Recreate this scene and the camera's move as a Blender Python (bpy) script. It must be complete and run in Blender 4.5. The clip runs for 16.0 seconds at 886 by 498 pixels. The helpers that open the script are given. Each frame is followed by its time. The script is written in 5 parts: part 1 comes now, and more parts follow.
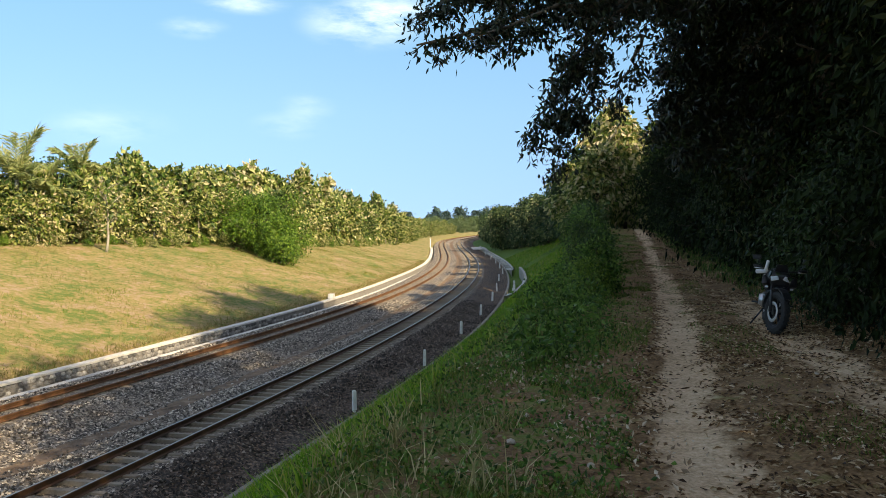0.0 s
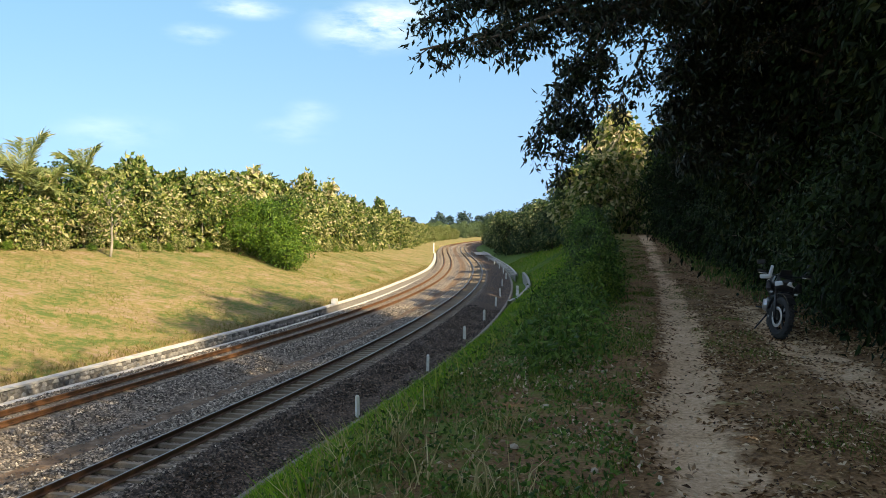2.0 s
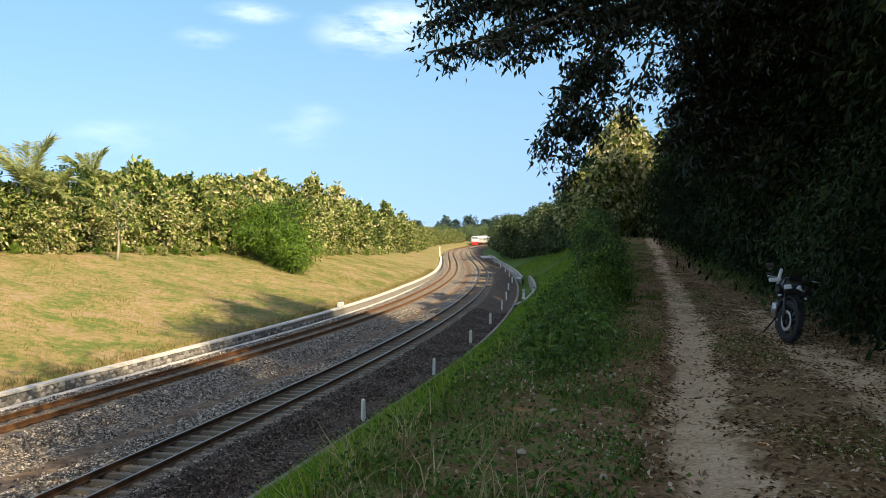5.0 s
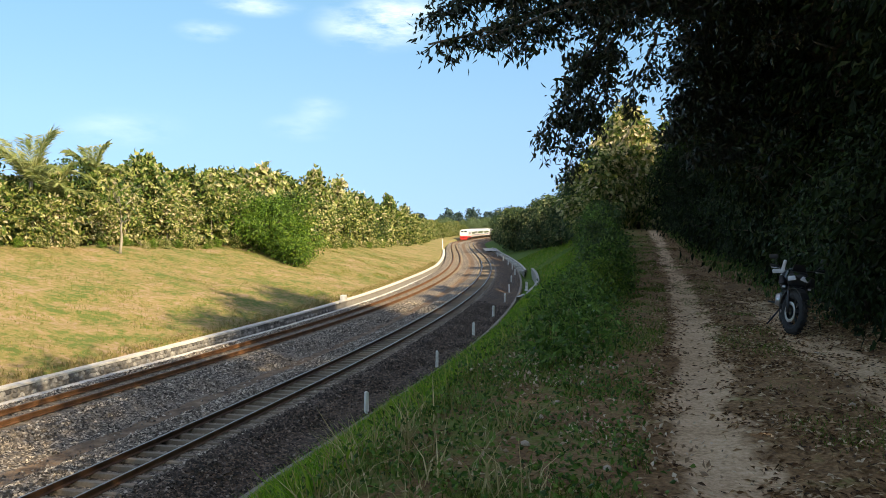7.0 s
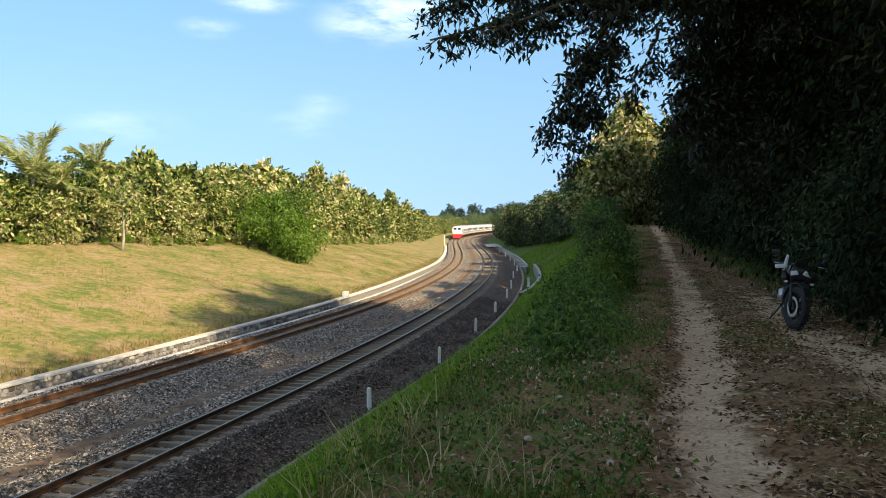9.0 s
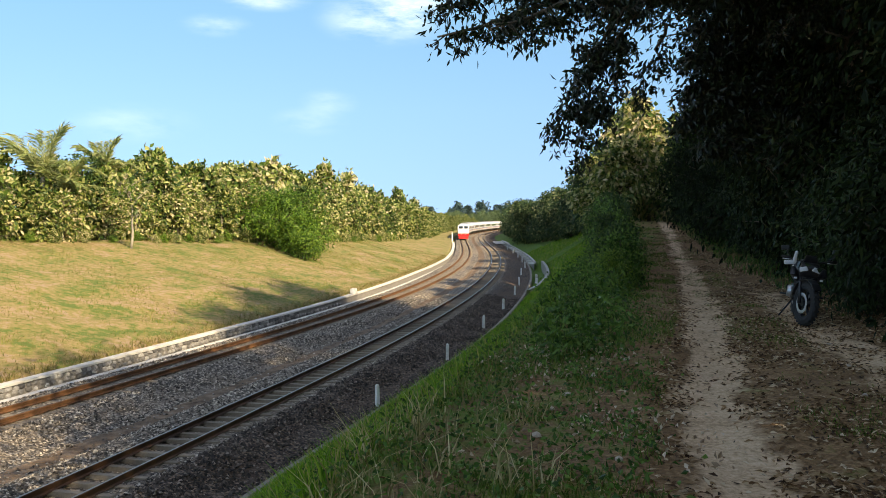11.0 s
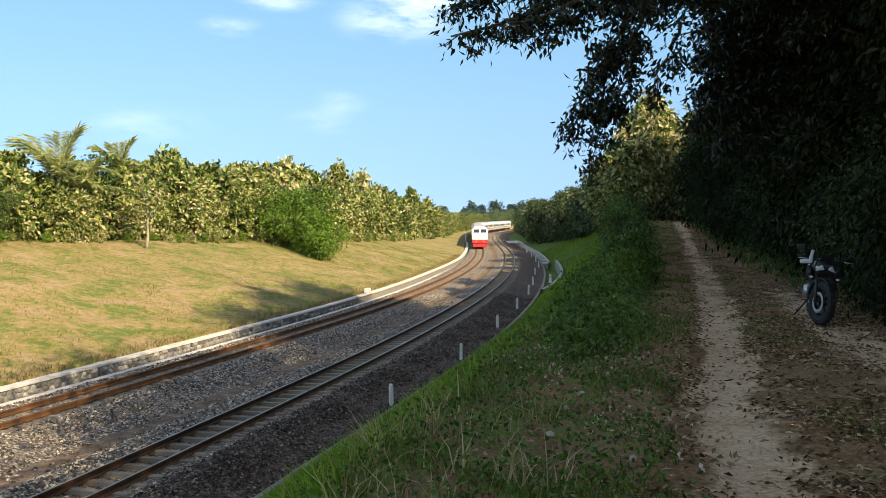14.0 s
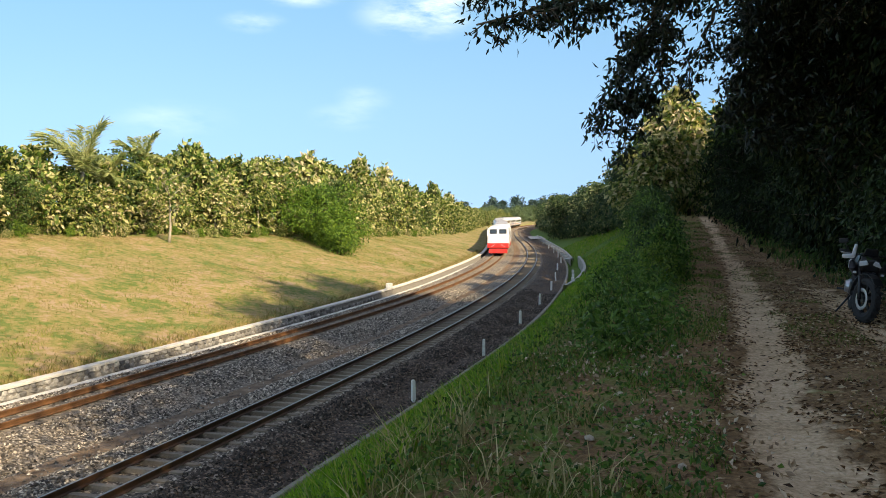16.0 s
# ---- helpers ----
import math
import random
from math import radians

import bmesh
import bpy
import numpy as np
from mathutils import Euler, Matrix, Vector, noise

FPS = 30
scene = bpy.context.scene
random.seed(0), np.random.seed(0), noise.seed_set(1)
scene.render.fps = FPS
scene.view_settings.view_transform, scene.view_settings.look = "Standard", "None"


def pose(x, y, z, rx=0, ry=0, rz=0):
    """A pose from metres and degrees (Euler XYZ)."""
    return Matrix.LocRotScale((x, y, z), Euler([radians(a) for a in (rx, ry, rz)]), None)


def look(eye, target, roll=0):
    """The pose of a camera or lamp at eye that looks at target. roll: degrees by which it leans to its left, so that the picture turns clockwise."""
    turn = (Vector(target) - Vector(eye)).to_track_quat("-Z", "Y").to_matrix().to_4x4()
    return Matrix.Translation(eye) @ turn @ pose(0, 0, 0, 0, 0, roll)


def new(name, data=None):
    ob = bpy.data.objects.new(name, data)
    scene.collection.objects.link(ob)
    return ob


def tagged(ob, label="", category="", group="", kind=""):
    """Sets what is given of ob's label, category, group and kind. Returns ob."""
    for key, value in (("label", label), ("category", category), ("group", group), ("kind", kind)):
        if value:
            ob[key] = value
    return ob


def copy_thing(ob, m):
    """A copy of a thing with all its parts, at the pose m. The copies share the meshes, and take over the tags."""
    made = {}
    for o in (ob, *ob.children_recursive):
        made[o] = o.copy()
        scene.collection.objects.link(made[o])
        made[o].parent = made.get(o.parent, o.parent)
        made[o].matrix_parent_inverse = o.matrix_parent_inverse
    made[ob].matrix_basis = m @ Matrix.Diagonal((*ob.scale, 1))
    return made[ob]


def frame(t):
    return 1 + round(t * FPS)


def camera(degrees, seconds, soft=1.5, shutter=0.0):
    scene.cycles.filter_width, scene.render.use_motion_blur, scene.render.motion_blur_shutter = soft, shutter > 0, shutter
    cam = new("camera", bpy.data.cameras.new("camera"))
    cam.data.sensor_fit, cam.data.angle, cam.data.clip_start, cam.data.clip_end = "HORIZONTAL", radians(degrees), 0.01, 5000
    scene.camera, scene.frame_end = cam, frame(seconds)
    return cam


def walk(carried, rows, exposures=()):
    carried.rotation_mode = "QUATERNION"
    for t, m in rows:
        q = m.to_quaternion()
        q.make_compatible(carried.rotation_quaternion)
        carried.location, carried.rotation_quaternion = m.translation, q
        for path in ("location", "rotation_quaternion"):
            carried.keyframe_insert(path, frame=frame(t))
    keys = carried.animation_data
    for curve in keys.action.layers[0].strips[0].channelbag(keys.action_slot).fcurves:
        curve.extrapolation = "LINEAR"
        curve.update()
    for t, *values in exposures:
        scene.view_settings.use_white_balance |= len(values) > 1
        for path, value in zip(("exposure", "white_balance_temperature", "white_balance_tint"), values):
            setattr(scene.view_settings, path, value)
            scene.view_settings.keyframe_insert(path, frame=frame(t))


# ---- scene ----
# Rail heads lie at z = 0; y runs forward along the line, x to the right.
cam = camera(55.0, 16.0, soft=0.9)
# seconds, eye, pitch, roll, yaw in degrees
VIEWS = [
    (0.0, (-0.000, -0.050, 5.557), -2.02, -0.04, -0.44),
    (0.5, (-0.004, -0.044, 5.553), -2.00, -0.01, -0.39),
    (1.0, (-0.001, -0.038, 5.552), -1.96, -0.02, -0.33),
    (1.5, (-0.001, -0.038, 5.551), -1.84, -0.02, -0.26),
    (2.0, (0.002, -0.036, 5.549), -1.67, 0.01, -0.21),
    (2.5, (0.004, -0.030, 5.549), -1.50, -0.00, -0.17),
    (3.0, (0.001, -0.011, 5.550), -1.36, 0.01, -0.07),
    (3.5, (-0.000, -0.000, 5.550), -1.29, 0.00, 0.00),
    (4.0, (-0.003, 0.016, 5.545), -1.26, 0.03, 0.08),
    (6.5, (-0.002, 0.041, 5.539), -1.86, -0.12, 0.34),
    (7.0, (-0.002, 0.054, 5.531), -1.92, -0.15, 0.38),
    (7.5, (-0.005, 0.053, 5.529), -1.98, -0.17, 0.42),
    (8.0, (-0.008, 0.047, 5.530), -2.05, -0.22, 0.45),
    (8.5, (-0.009, 0.044, 5.531), -2.11, -0.27, 0.49),
    (9.0, (-0.007, 0.051, 5.527), -2.18, -0.31, 0.51),
    (11.5, (-0.009, 0.042, 5.522), -2.39, -0.45, 1.21),
    (12.0, (-0.008, 0.032, 5.520), -2.40, -0.46, 1.37),
    (12.5, (-0.008, 0.026, 5.524), -2.42, -0.54, 1.51),
    (13.0, (-0.013, 0.029, 5.521), -2.42, -0.51, 1.64),
    (13.5, (-0.010, 0.036, 5.522), -2.40, -0.59, 1.80),
    (14.0, (-0.009, 0.045, 5.520), -2.39, -0.55, 1.95),
    (14.5, (-0.015, 0.042, 5.521), -2.39, -0.58, 2.10),
    (15.0, (-0.024, 0.125, 5.507), -2.27, -0.49, 2.54),
    (15.5, (-0.034, 0.261, 5.487), -2.35, -0.40, 3.06),
    (16.0, (-0.096, 0.430, 5.471), -2.68, -0.45, 3.37),
]
walk(cam, [(t, Matrix.Translation(e) @ pose(0, 0, 0, 0, 0, yaw) @ pose(0, 0, 0, 90 + p) @ pose(0, 0, 0, 0, 0, r))
           for t, e, p, r, yaw in VIEWS],
     exposures=[(0.0, 1.2, 9250, 9.5), (16.0, 1.2, 9250, 9.5)])

# ---- light ----
SUN_TO = Vector((0.66, -0.75, 0.67)).normalized()      # towards the sun
world = bpy.data.worlds.new("world")
scene.world = world
world.use_nodes = True


CLOUDS = [
    ((-0.083, 0.971, 0.222), 0.086, 0.037, 0.32),
    ((-0.051, 0.971, 0.233), 0.060, 0.030, 0.30),
    ((-0.265, 0.941, 0.209), 0.046, 0.015, 0.16),
    ((-0.213, 0.948, 0.238), 0.060, 0.015, 0.28),
    ((-0.147, 0.981, 0.129), 0.040, 0.020, 0.10),
    ((-0.354, 0.930, 0.101), 0.080, 0.027, 0.10),
    ((-0.170, 0.980, 0.107), 0.053, 0.020, 0.08),
    ((-0.80, 0.50, 0.32), 0.300, 0.080, 0.50),
    ((0.70, 0.60, 0.40), 0.300, 0.090, 0.50),
    ((-0.30, -0.85, 0.42), 0.400, 0.120, 0.60),
]


def build_world():
    nt = world.node_tree
    nt.nodes.clear()
    N, L = nt.nodes.new, nt.links.new
    out, bg, sky = N("ShaderNodeOutputWorld"), N("ShaderNodeBackground"), N("ShaderNodeTexSky")
    sky.sky_type, sky.sun_disc = "NISHITA", False
    sky.sun_elevation = math.asin(SUN_TO.z)
    sky.sun_rotation = math.atan2(SUN_TO.x, SUN_TO.y)
    sky.air_density, sky.dust_density, sky.ozone_density = 1.1, 1.4, 2.6
    lift = N("ShaderNodeVectorMath")                 # a clear, even tropical sky: little whitening at the horizon
    lift.operation = "ADD"
    lift.inputs[1].default_value = (0, 0, 0.25)
    tc, mp, n1 = N("ShaderNodeTexCoord"), N("ShaderNodeMapping"), N("ShaderNodeTexNoise")
    mp.inputs["Scale"].default_value = (2.6, 2.6, 9.0)
    mp.inputs["Location"].default_value = (0.62, 0.1, 0.35)
    L(tc.outputs["Generated"], lift.inputs[0])
    L(lift.outputs[0], sky.inputs[0])
    L(tc.outputs["Generated"], mp.inputs[0])
    L(mp.outputs[0], n1.inputs[0])
    n1.inputs["Scale"].default_value, n1.inputs["Detail"].default_value, n1.inputs["Roughness"].default_value = 4.5, 7, 0.6
    ramp = N("ShaderNodeValToRGB")
    ramp.color_ramp.elements[0].position, ramp.color_ramp.elements[1].position = 0.36, 0.62
    L(n1.outputs[0], ramp.inputs[0])
    mix = N("ShaderNodeMix")
    mix.data_type = "RGBA"
    tint = N("ShaderNodeMix")                         # humid air: cyan aloft, hazy blue towards the ground
    tint.data_type, tint.blend_type = "RGBA", "MULTIPLY"
    tint.inputs[0].default_value = 1.0
    xyz, air = N("ShaderNodeSeparateXYZ"), N("ShaderNodeValToRGB")
    L(tc.outputs["Generated"], xyz.inputs[0])
    e = air.color_ramp.elements
    for p in (0.12, 0.26, 0.55):
        e.new(p)
    for el, p, c in zip(e, (0.0, 0.12, 0.26, 0.55, 1.0), ((0.58, 0.72, 0.98), (0.66, 0.90, 1.08), (0.66, 1.03, 1.14), (1.08, 1.0, 1.02), (1.15, 1.0, 1.0))):
        el.position, el.color = p, (*c, 1)
    L(xyz.outputs[2], air.inputs[0])
    L(air.outputs[0], tint.inputs[7])
    L(sky.outputs[0], tint.inputs[6])
    L(tint.outputs[2], mix.inputs[6])
    mix.inputs[7].default_value = (6.4, 7.3, 7.8, 1)
    # thin cumulus banks: where each lies, how wide and high it spreads, how thick it is
    total = None
    for at, wide, high, thick in CLOUDS:
        off, sc, ln, fade, puff = N("ShaderNodeVectorMath"), N("ShaderNodeVectorMath"), N("ShaderNodeVectorMath"), N("ShaderNodeMapRange"), N("ShaderNodeMath")
        off.operation, sc.operation, ln.operation, puff.operation = "SUBTRACT", "MULTIPLY", "LENGTH", "MULTIPLY"
        off.inputs[1].default_value = at
        sc.inputs[1].default_value = (1 / wide, 1 / wide, 1 / high)
        L(tc.outputs["Generated"], off.inputs[0]); L(off.outputs[0], sc.inputs[0]); L(sc.outputs[0], ln.inputs[0])
        fade.interpolation_type = "SMOOTHSTEP"
        fade.inputs["From Min"].default_value, fade.inputs["From Max"].default_value = 1.0, 0.1
        fade.inputs["To Max"].default_value = thick
        L(ln.outputs["Value"], fade.inputs["Value"])
        L(fade.outputs[0], puff.inputs[0]); L(ramp.outputs[0], puff.inputs[1])
        if total is None:
            total = puff
        else:
            add = N("ShaderNodeMath"); add.operation = "ADD"; add.use_clamp = True
            L(total.outputs[0], add.inputs[0]); L(puff.outputs[0], add.inputs[1])
            total = add
    L(total.outputs[0], mix.inputs[0])
    L(mix.outputs[2], bg.inputs[0])
    bg.inputs[1].default_value = 0.15
    L(bg.outputs[0], out.inputs[0])


build_world()
sun_data = bpy.data.lights.new("sun", "SUN")
sun_data.energy, sun_data.angle, sun_data.color = 3.3, radians(0.5), (1.0, 0.93, 0.82)
sun = new("sun", sun_data)
sun.matrix_world = look((60, -30, 60), Vector((60, -30, 60)) - SUN_TO)


# ---- materials ----
def nodes(name):
    m = bpy.data.materials.new(name)
    m.use_nodes = True
    nt = m.node_tree
    return m, nt, nt.nodes.new, nt.links.new, nt.nodes["Principled BSDF"]


def ramp_of(N, stops):
    r = N("ShaderNodeValToRGB")
    e = r.color_ramp.elements
    while len(e) < len(stops):
        e.new(0.5)
    for el, (p, c) in zip(e, stops):
        el.position, el.color = p, (*c, 1)
    return r


def surf(name, stops, scale=3.0, rough=0.8, bump=0.2, fine=40.0, metal=0.0, spread=0.25, stretch=(1, 1, 1), bump_far=0.02, coat=0.0):
    """A mottled surface: coarse stains over fine grain, in metres, with relief."""
    m, nt, N, L, b = nodes(name)
    tc, mp = N("ShaderNodeTexCoord"), N("ShaderNodeMapping")
    mp.inputs["Scale"].default_value = stretch
    L(tc.outputs["Object"], mp.inputs[0])
    n1, n2 = N("ShaderNodeTexNoise"), N("ShaderNodeTexNoise")
    for n, s, d in ((n1, scale, 5), (n2, fine, 4)):
        n.inputs["Scale"].default_value, n.inputs["Detail"].default_value, n.inputs["Roughness"].default_value = s, d, 0.6
        L(mp.outputs[0], n.inputs["Vector"])
    info = N("ShaderNodeObjectInfo")
    a = N("ShaderNodeMath"); a.operation = "MULTIPLY_ADD"
    L(n2.outputs[0], a.inputs[0]); a.inputs[1].default_value = 0.45
    k = N("ShaderNodeMath"); k.operation = "MULTIPLY_ADD"
    L(n1.outputs[0], k.inputs[0]); k.inputs[1].default_value = 0.9; L(a.outputs[0], k.inputs[2])
    o = N("ShaderNodeMath"); o.operation = "MULTIPLY_ADD"
    L(info.outputs["Random"], o.inputs[0]); o.inputs[1].default_value = spread; o.inputs[2].default_value = -0.2 - spread / 2
    L(o.outputs[0], a.inputs[2])
    r = ramp_of(N, stops)
    L(k.outputs[0], r.inputs[0])
    L(r.outputs[0], b.inputs["Base Color"])
    b.inputs["Roughness"].default_value, b.inputs["Metallic"].default_value = rough, metal
    b.inputs["Coat Weight"].default_value = coat
    if bump:
        bp = N("ShaderNodeBump")
        bp.inputs["Strength"].default_value, bp.inputs["Distance"].default_value = bump, bump_far
        L(n2.outputs[0], bp.inputs["Height"])
        L(bp.outputs[0], b.inputs["Normal"])
    return m


def leafy(name, stops, thin=0.35, rough=0.45, gloss=0.35):
    """Leaves: each its own tint, some light passing through."""
    m, nt, N, L, b = nodes(name)
    g, info = N("ShaderNodeNewGeometry"), N("ShaderNodeObjectInfo")
    mu = N("ShaderNodeMath"); mu.operation = "MULTIPLY_ADD"
    L(info.outputs["Random"], mu.inputs[0]); mu.inputs[1].default_value = 0.3; mu.inputs[2].default_value = -0.15
    ad = N("ShaderNodeMath"); ad.operation = "ADD"
    L(g.outputs["Random Per Island"], ad.inputs[0]); L(mu.outputs[0], ad.inputs[1])
    r = ramp_of(N, stops)
    L(ad.outputs[0], r.inputs[0])
    L(r.outputs[0], b.inputs["Base Color"])
    b.inputs["Roughness"].default_value = rough
    b.inputs["Specular IOR Level"].default_value = gloss
    t, mx = N("ShaderNodeBsdfTranslucent"), N("ShaderNodeMixShader")
    L(r.outputs[0], t.inputs[0])
    mx.inputs[0].default_value = thin
    L(b.outputs[0], mx.inputs[1]); L(t.outputs[0], mx.inputs[2])
    L(mx.outputs[0], nt.nodes["Material Output"].inputs[0])
    return m


M_BARK = surf("bark", [(0.2, (0.05, 0.04, 0.03)), (0.6, (0.14, 0.11, 0.08)), (0.9, (0.25, 0.21, 0.17))], 4, 0.9, 0.6, 30, stretch=(1, 1, 0.25))
M_BARK_PALE = surf("pale_bark", [(0.2, (0.2, 0.17, 0.13)), (0.6, (0.36, 0.32, 0.26)), (0.9, (0.5, 0.46, 0.4))], 4, 0.9, 0.4, 30, stretch=(1, 1, 0.25))
M_TEAK = leafy("teak_leaf", [(0.0, (0.025, 0.06, 0.012)), (0.3, (0.08, 0.14, 0.025)), (0.55, (0.24, 0.28, 0.07)), (0.78, (0.46, 0.45, 0.19)), (1.0, (0.66, 0.55, 0.36))], thin=0.28)
M_LEAF = leafy("broad_leaf", [(0.0, (0.02, 0.05, 0.014)), (0.5, (0.05, 0.10, 0.025)), (1.0, (0.11, 0.17, 0.04))])
# near-black leaves: the canopy's deep shade is put into their colour
M_LEAF_SHADED = leafy("shaded_leaf", [(0.0, (0.006, 0.011, 0.004)), (0.5, (0.010, 0.021, 0.006)), (0.9, (0.022, 0.038, 0.010)), (1.0, (0.05, 0.06, 0.02))], thin=0.12, rough=0.6, gloss=0.1)
M_BUSH = leafy("bush_leaf", [(0.0, (0.025, 0.075, 0.010)), (0.5, (0.09, 0.19, 0.022)), (1.0, (0.22, 0.33, 0.05))])
M_PALM = leafy("palm_leaf", [(0.0, (0.15, 0.20, 0.06)), (0.5, (0.29, 0.34, 0.12)), (1.0, (0.50, 0.48, 0.22))], rough=0.35, gloss=0.5)
# leaves of the far wood, paled and greyed to carry the haze
M_FAR_HAZE = leafy("hazed_far_leaf", [(0.0, (0.07, 0.12, 0.05)), (0.5, (0.13, 0.19, 0.09)), (1.0, (0.24, 0.28, 0.14))])
# distance haze on the ridge is mixed into this blue-green leaf colour
M_RIDGE_HAZE = leafy("hazed_ridge_leaf", [(0.0, (0.025, 0.06, 0.06)), (0.5, (0.045, 0.09, 0.085)), (1.0, (0.075, 0.12, 0.105))], thin=0.1)
M_GRASS = leafy("green_grass", [(0.0, (0.05, 0.17, 0.010)), (0.5, (0.14, 0.33, 0.020)), (0.82, (0.26, 0.43, 0.04)), (1.0, (0.44, 0.40, 0.12))], thin=0.45)
M_WEED = leafy("weed_leaf", [(0.0, (0.03, 0.08, 0.012)), (0.5, (0.08, 0.19, 0.03)), (1.0, (0.20, 0.33, 0.07))], thin=0.35)
# overhanging boughs, a little lighter, with shade in the leaf colour too
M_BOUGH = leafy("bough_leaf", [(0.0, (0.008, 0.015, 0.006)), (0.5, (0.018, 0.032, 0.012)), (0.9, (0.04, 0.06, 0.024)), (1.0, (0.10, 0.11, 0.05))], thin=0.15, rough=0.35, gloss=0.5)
M_MIXED = leafy("mixed_leaf", [(0.0, (0.016, 0.042, 0.018)), (0.6, (0.05, 0.095, 0.035)), (0.88, (0.15, 0.20, 0.08)), (1.0, (0.40, 0.40, 0.20))])
M_SHRUB = leafy("shrub_leaf", [(0.0, (0.010, 0.024, 0.007)), (0.5, (0.024, 0.055, 0.013)), (0.9, (0.05, 0.095, 0.024)), (1.0, (0.08, 0.13, 0.04))], thin=0.25, rough=0.4, gloss=0.4)
M_STRAW = leafy("dry_grass", [(0.0, (0.14, 0.14, 0.035)), (0.5, (0.26, 0.21, 0.08)), (1.0, (0.42, 0.32, 0.17))], thin=0.3, rough=0.7)
M_LITTER = leafy("fallen_leaf", [(0.0, (0.05, 0.024, 0.010)), (0.40, (0.18, 0.09, 0.036)), (0.68, (0.44, 0.28, 0.14)), (1.0, (0.74, 0.60, 0.42))], thin=0.1, rough=0.7)
M_CONC = surf("concrete", [(0.2, (0.30, 0.29, 0.27)), (0.6, (0.52, 0.51, 0.48)), (0.9, (0.68, 0.67, 0.64))], 1.5, 0.9, 0.25, 25)
M_LIME = surf("limewash", [(0.25, (0.34, 0.31, 0.27)), (0.5, (0.66, 0.63, 0.57)), (0.9, (0.80, 0.78, 0.73))], 1.3, 0.9, 0.25, 18)
M_KERB = surf("stained_concrete", [(0.2, (0.16, 0.135, 0.10)), (0.6, (0.34, 0.30, 0.24)), (0.9, (0.52, 0.46, 0.38))], 1.5, 0.9, 0.35, 25)
M_WHITE = surf("white_paint", [(0.15, (0.45, 0.43, 0.38)), (0.45, (0.74, 0.73, 0.69)), (0.9, (0.82, 0.82, 0.8))], 3, 0.6, 0.1, 20)
M_STONE = surf("wall_stone", [(0.2, (0.14, 0.135, 0.13)), (0.6, (0.33, 0.32, 0.30)), (0.9, (0.56, 0.54, 0.51))], 4, 0.9, 0.6, 22, spread=0.8)
M_MORTAR = surf("mortar", [(0.2, (0.17, 0.16, 0.145)), (0.9, (0.40, 0.375, 0.34))], 4, 0.95, 0.4, 30)
M_RAIL = surf("rail_steel", [(0.2, (0.055, 0.03, 0.02)), (0.6, (0.13, 0.065, 0.035)), (0.9, (0.24, 0.12, 0.06))], 2, 0.6, 0.15, 40, metal=0.35)
M_RUST = surf("rusty_rail", [(0.2, (0.09, 0.042, 0.02)), (0.55, (0.22, 0.10, 0.04)), (0.9, (0.36, 0.17, 0.07))], 2, 0.8, 0.2, 40, metal=0.1)
M_VERGE = leafy("verge_grass", [(0.0, (0.05, 0.11, 0.012)), (0.5, (0.11, 0.20, 0.022)), (0.85, (0.21, 0.29, 0.05)), (1.0, (0.36, 0.29, 0.12))], thin=0.35)
M_HEAD = surf("worn_rail_head", [(0.2, (0.25, 0.23, 0.21)), (0.9, (0.5, 0.48, 0.46))], 3, 0.35, 0.05, 40, metal=0.8)
M_SLEEPER = surf("sleeper_concrete", [(0.2, (0.15, 0.12, 0.09)), (0.6, (0.29, 0.24, 0.18)), (0.9, (0.45, 0.38, 0.29))], 3, 0.9, 0.3, 30)


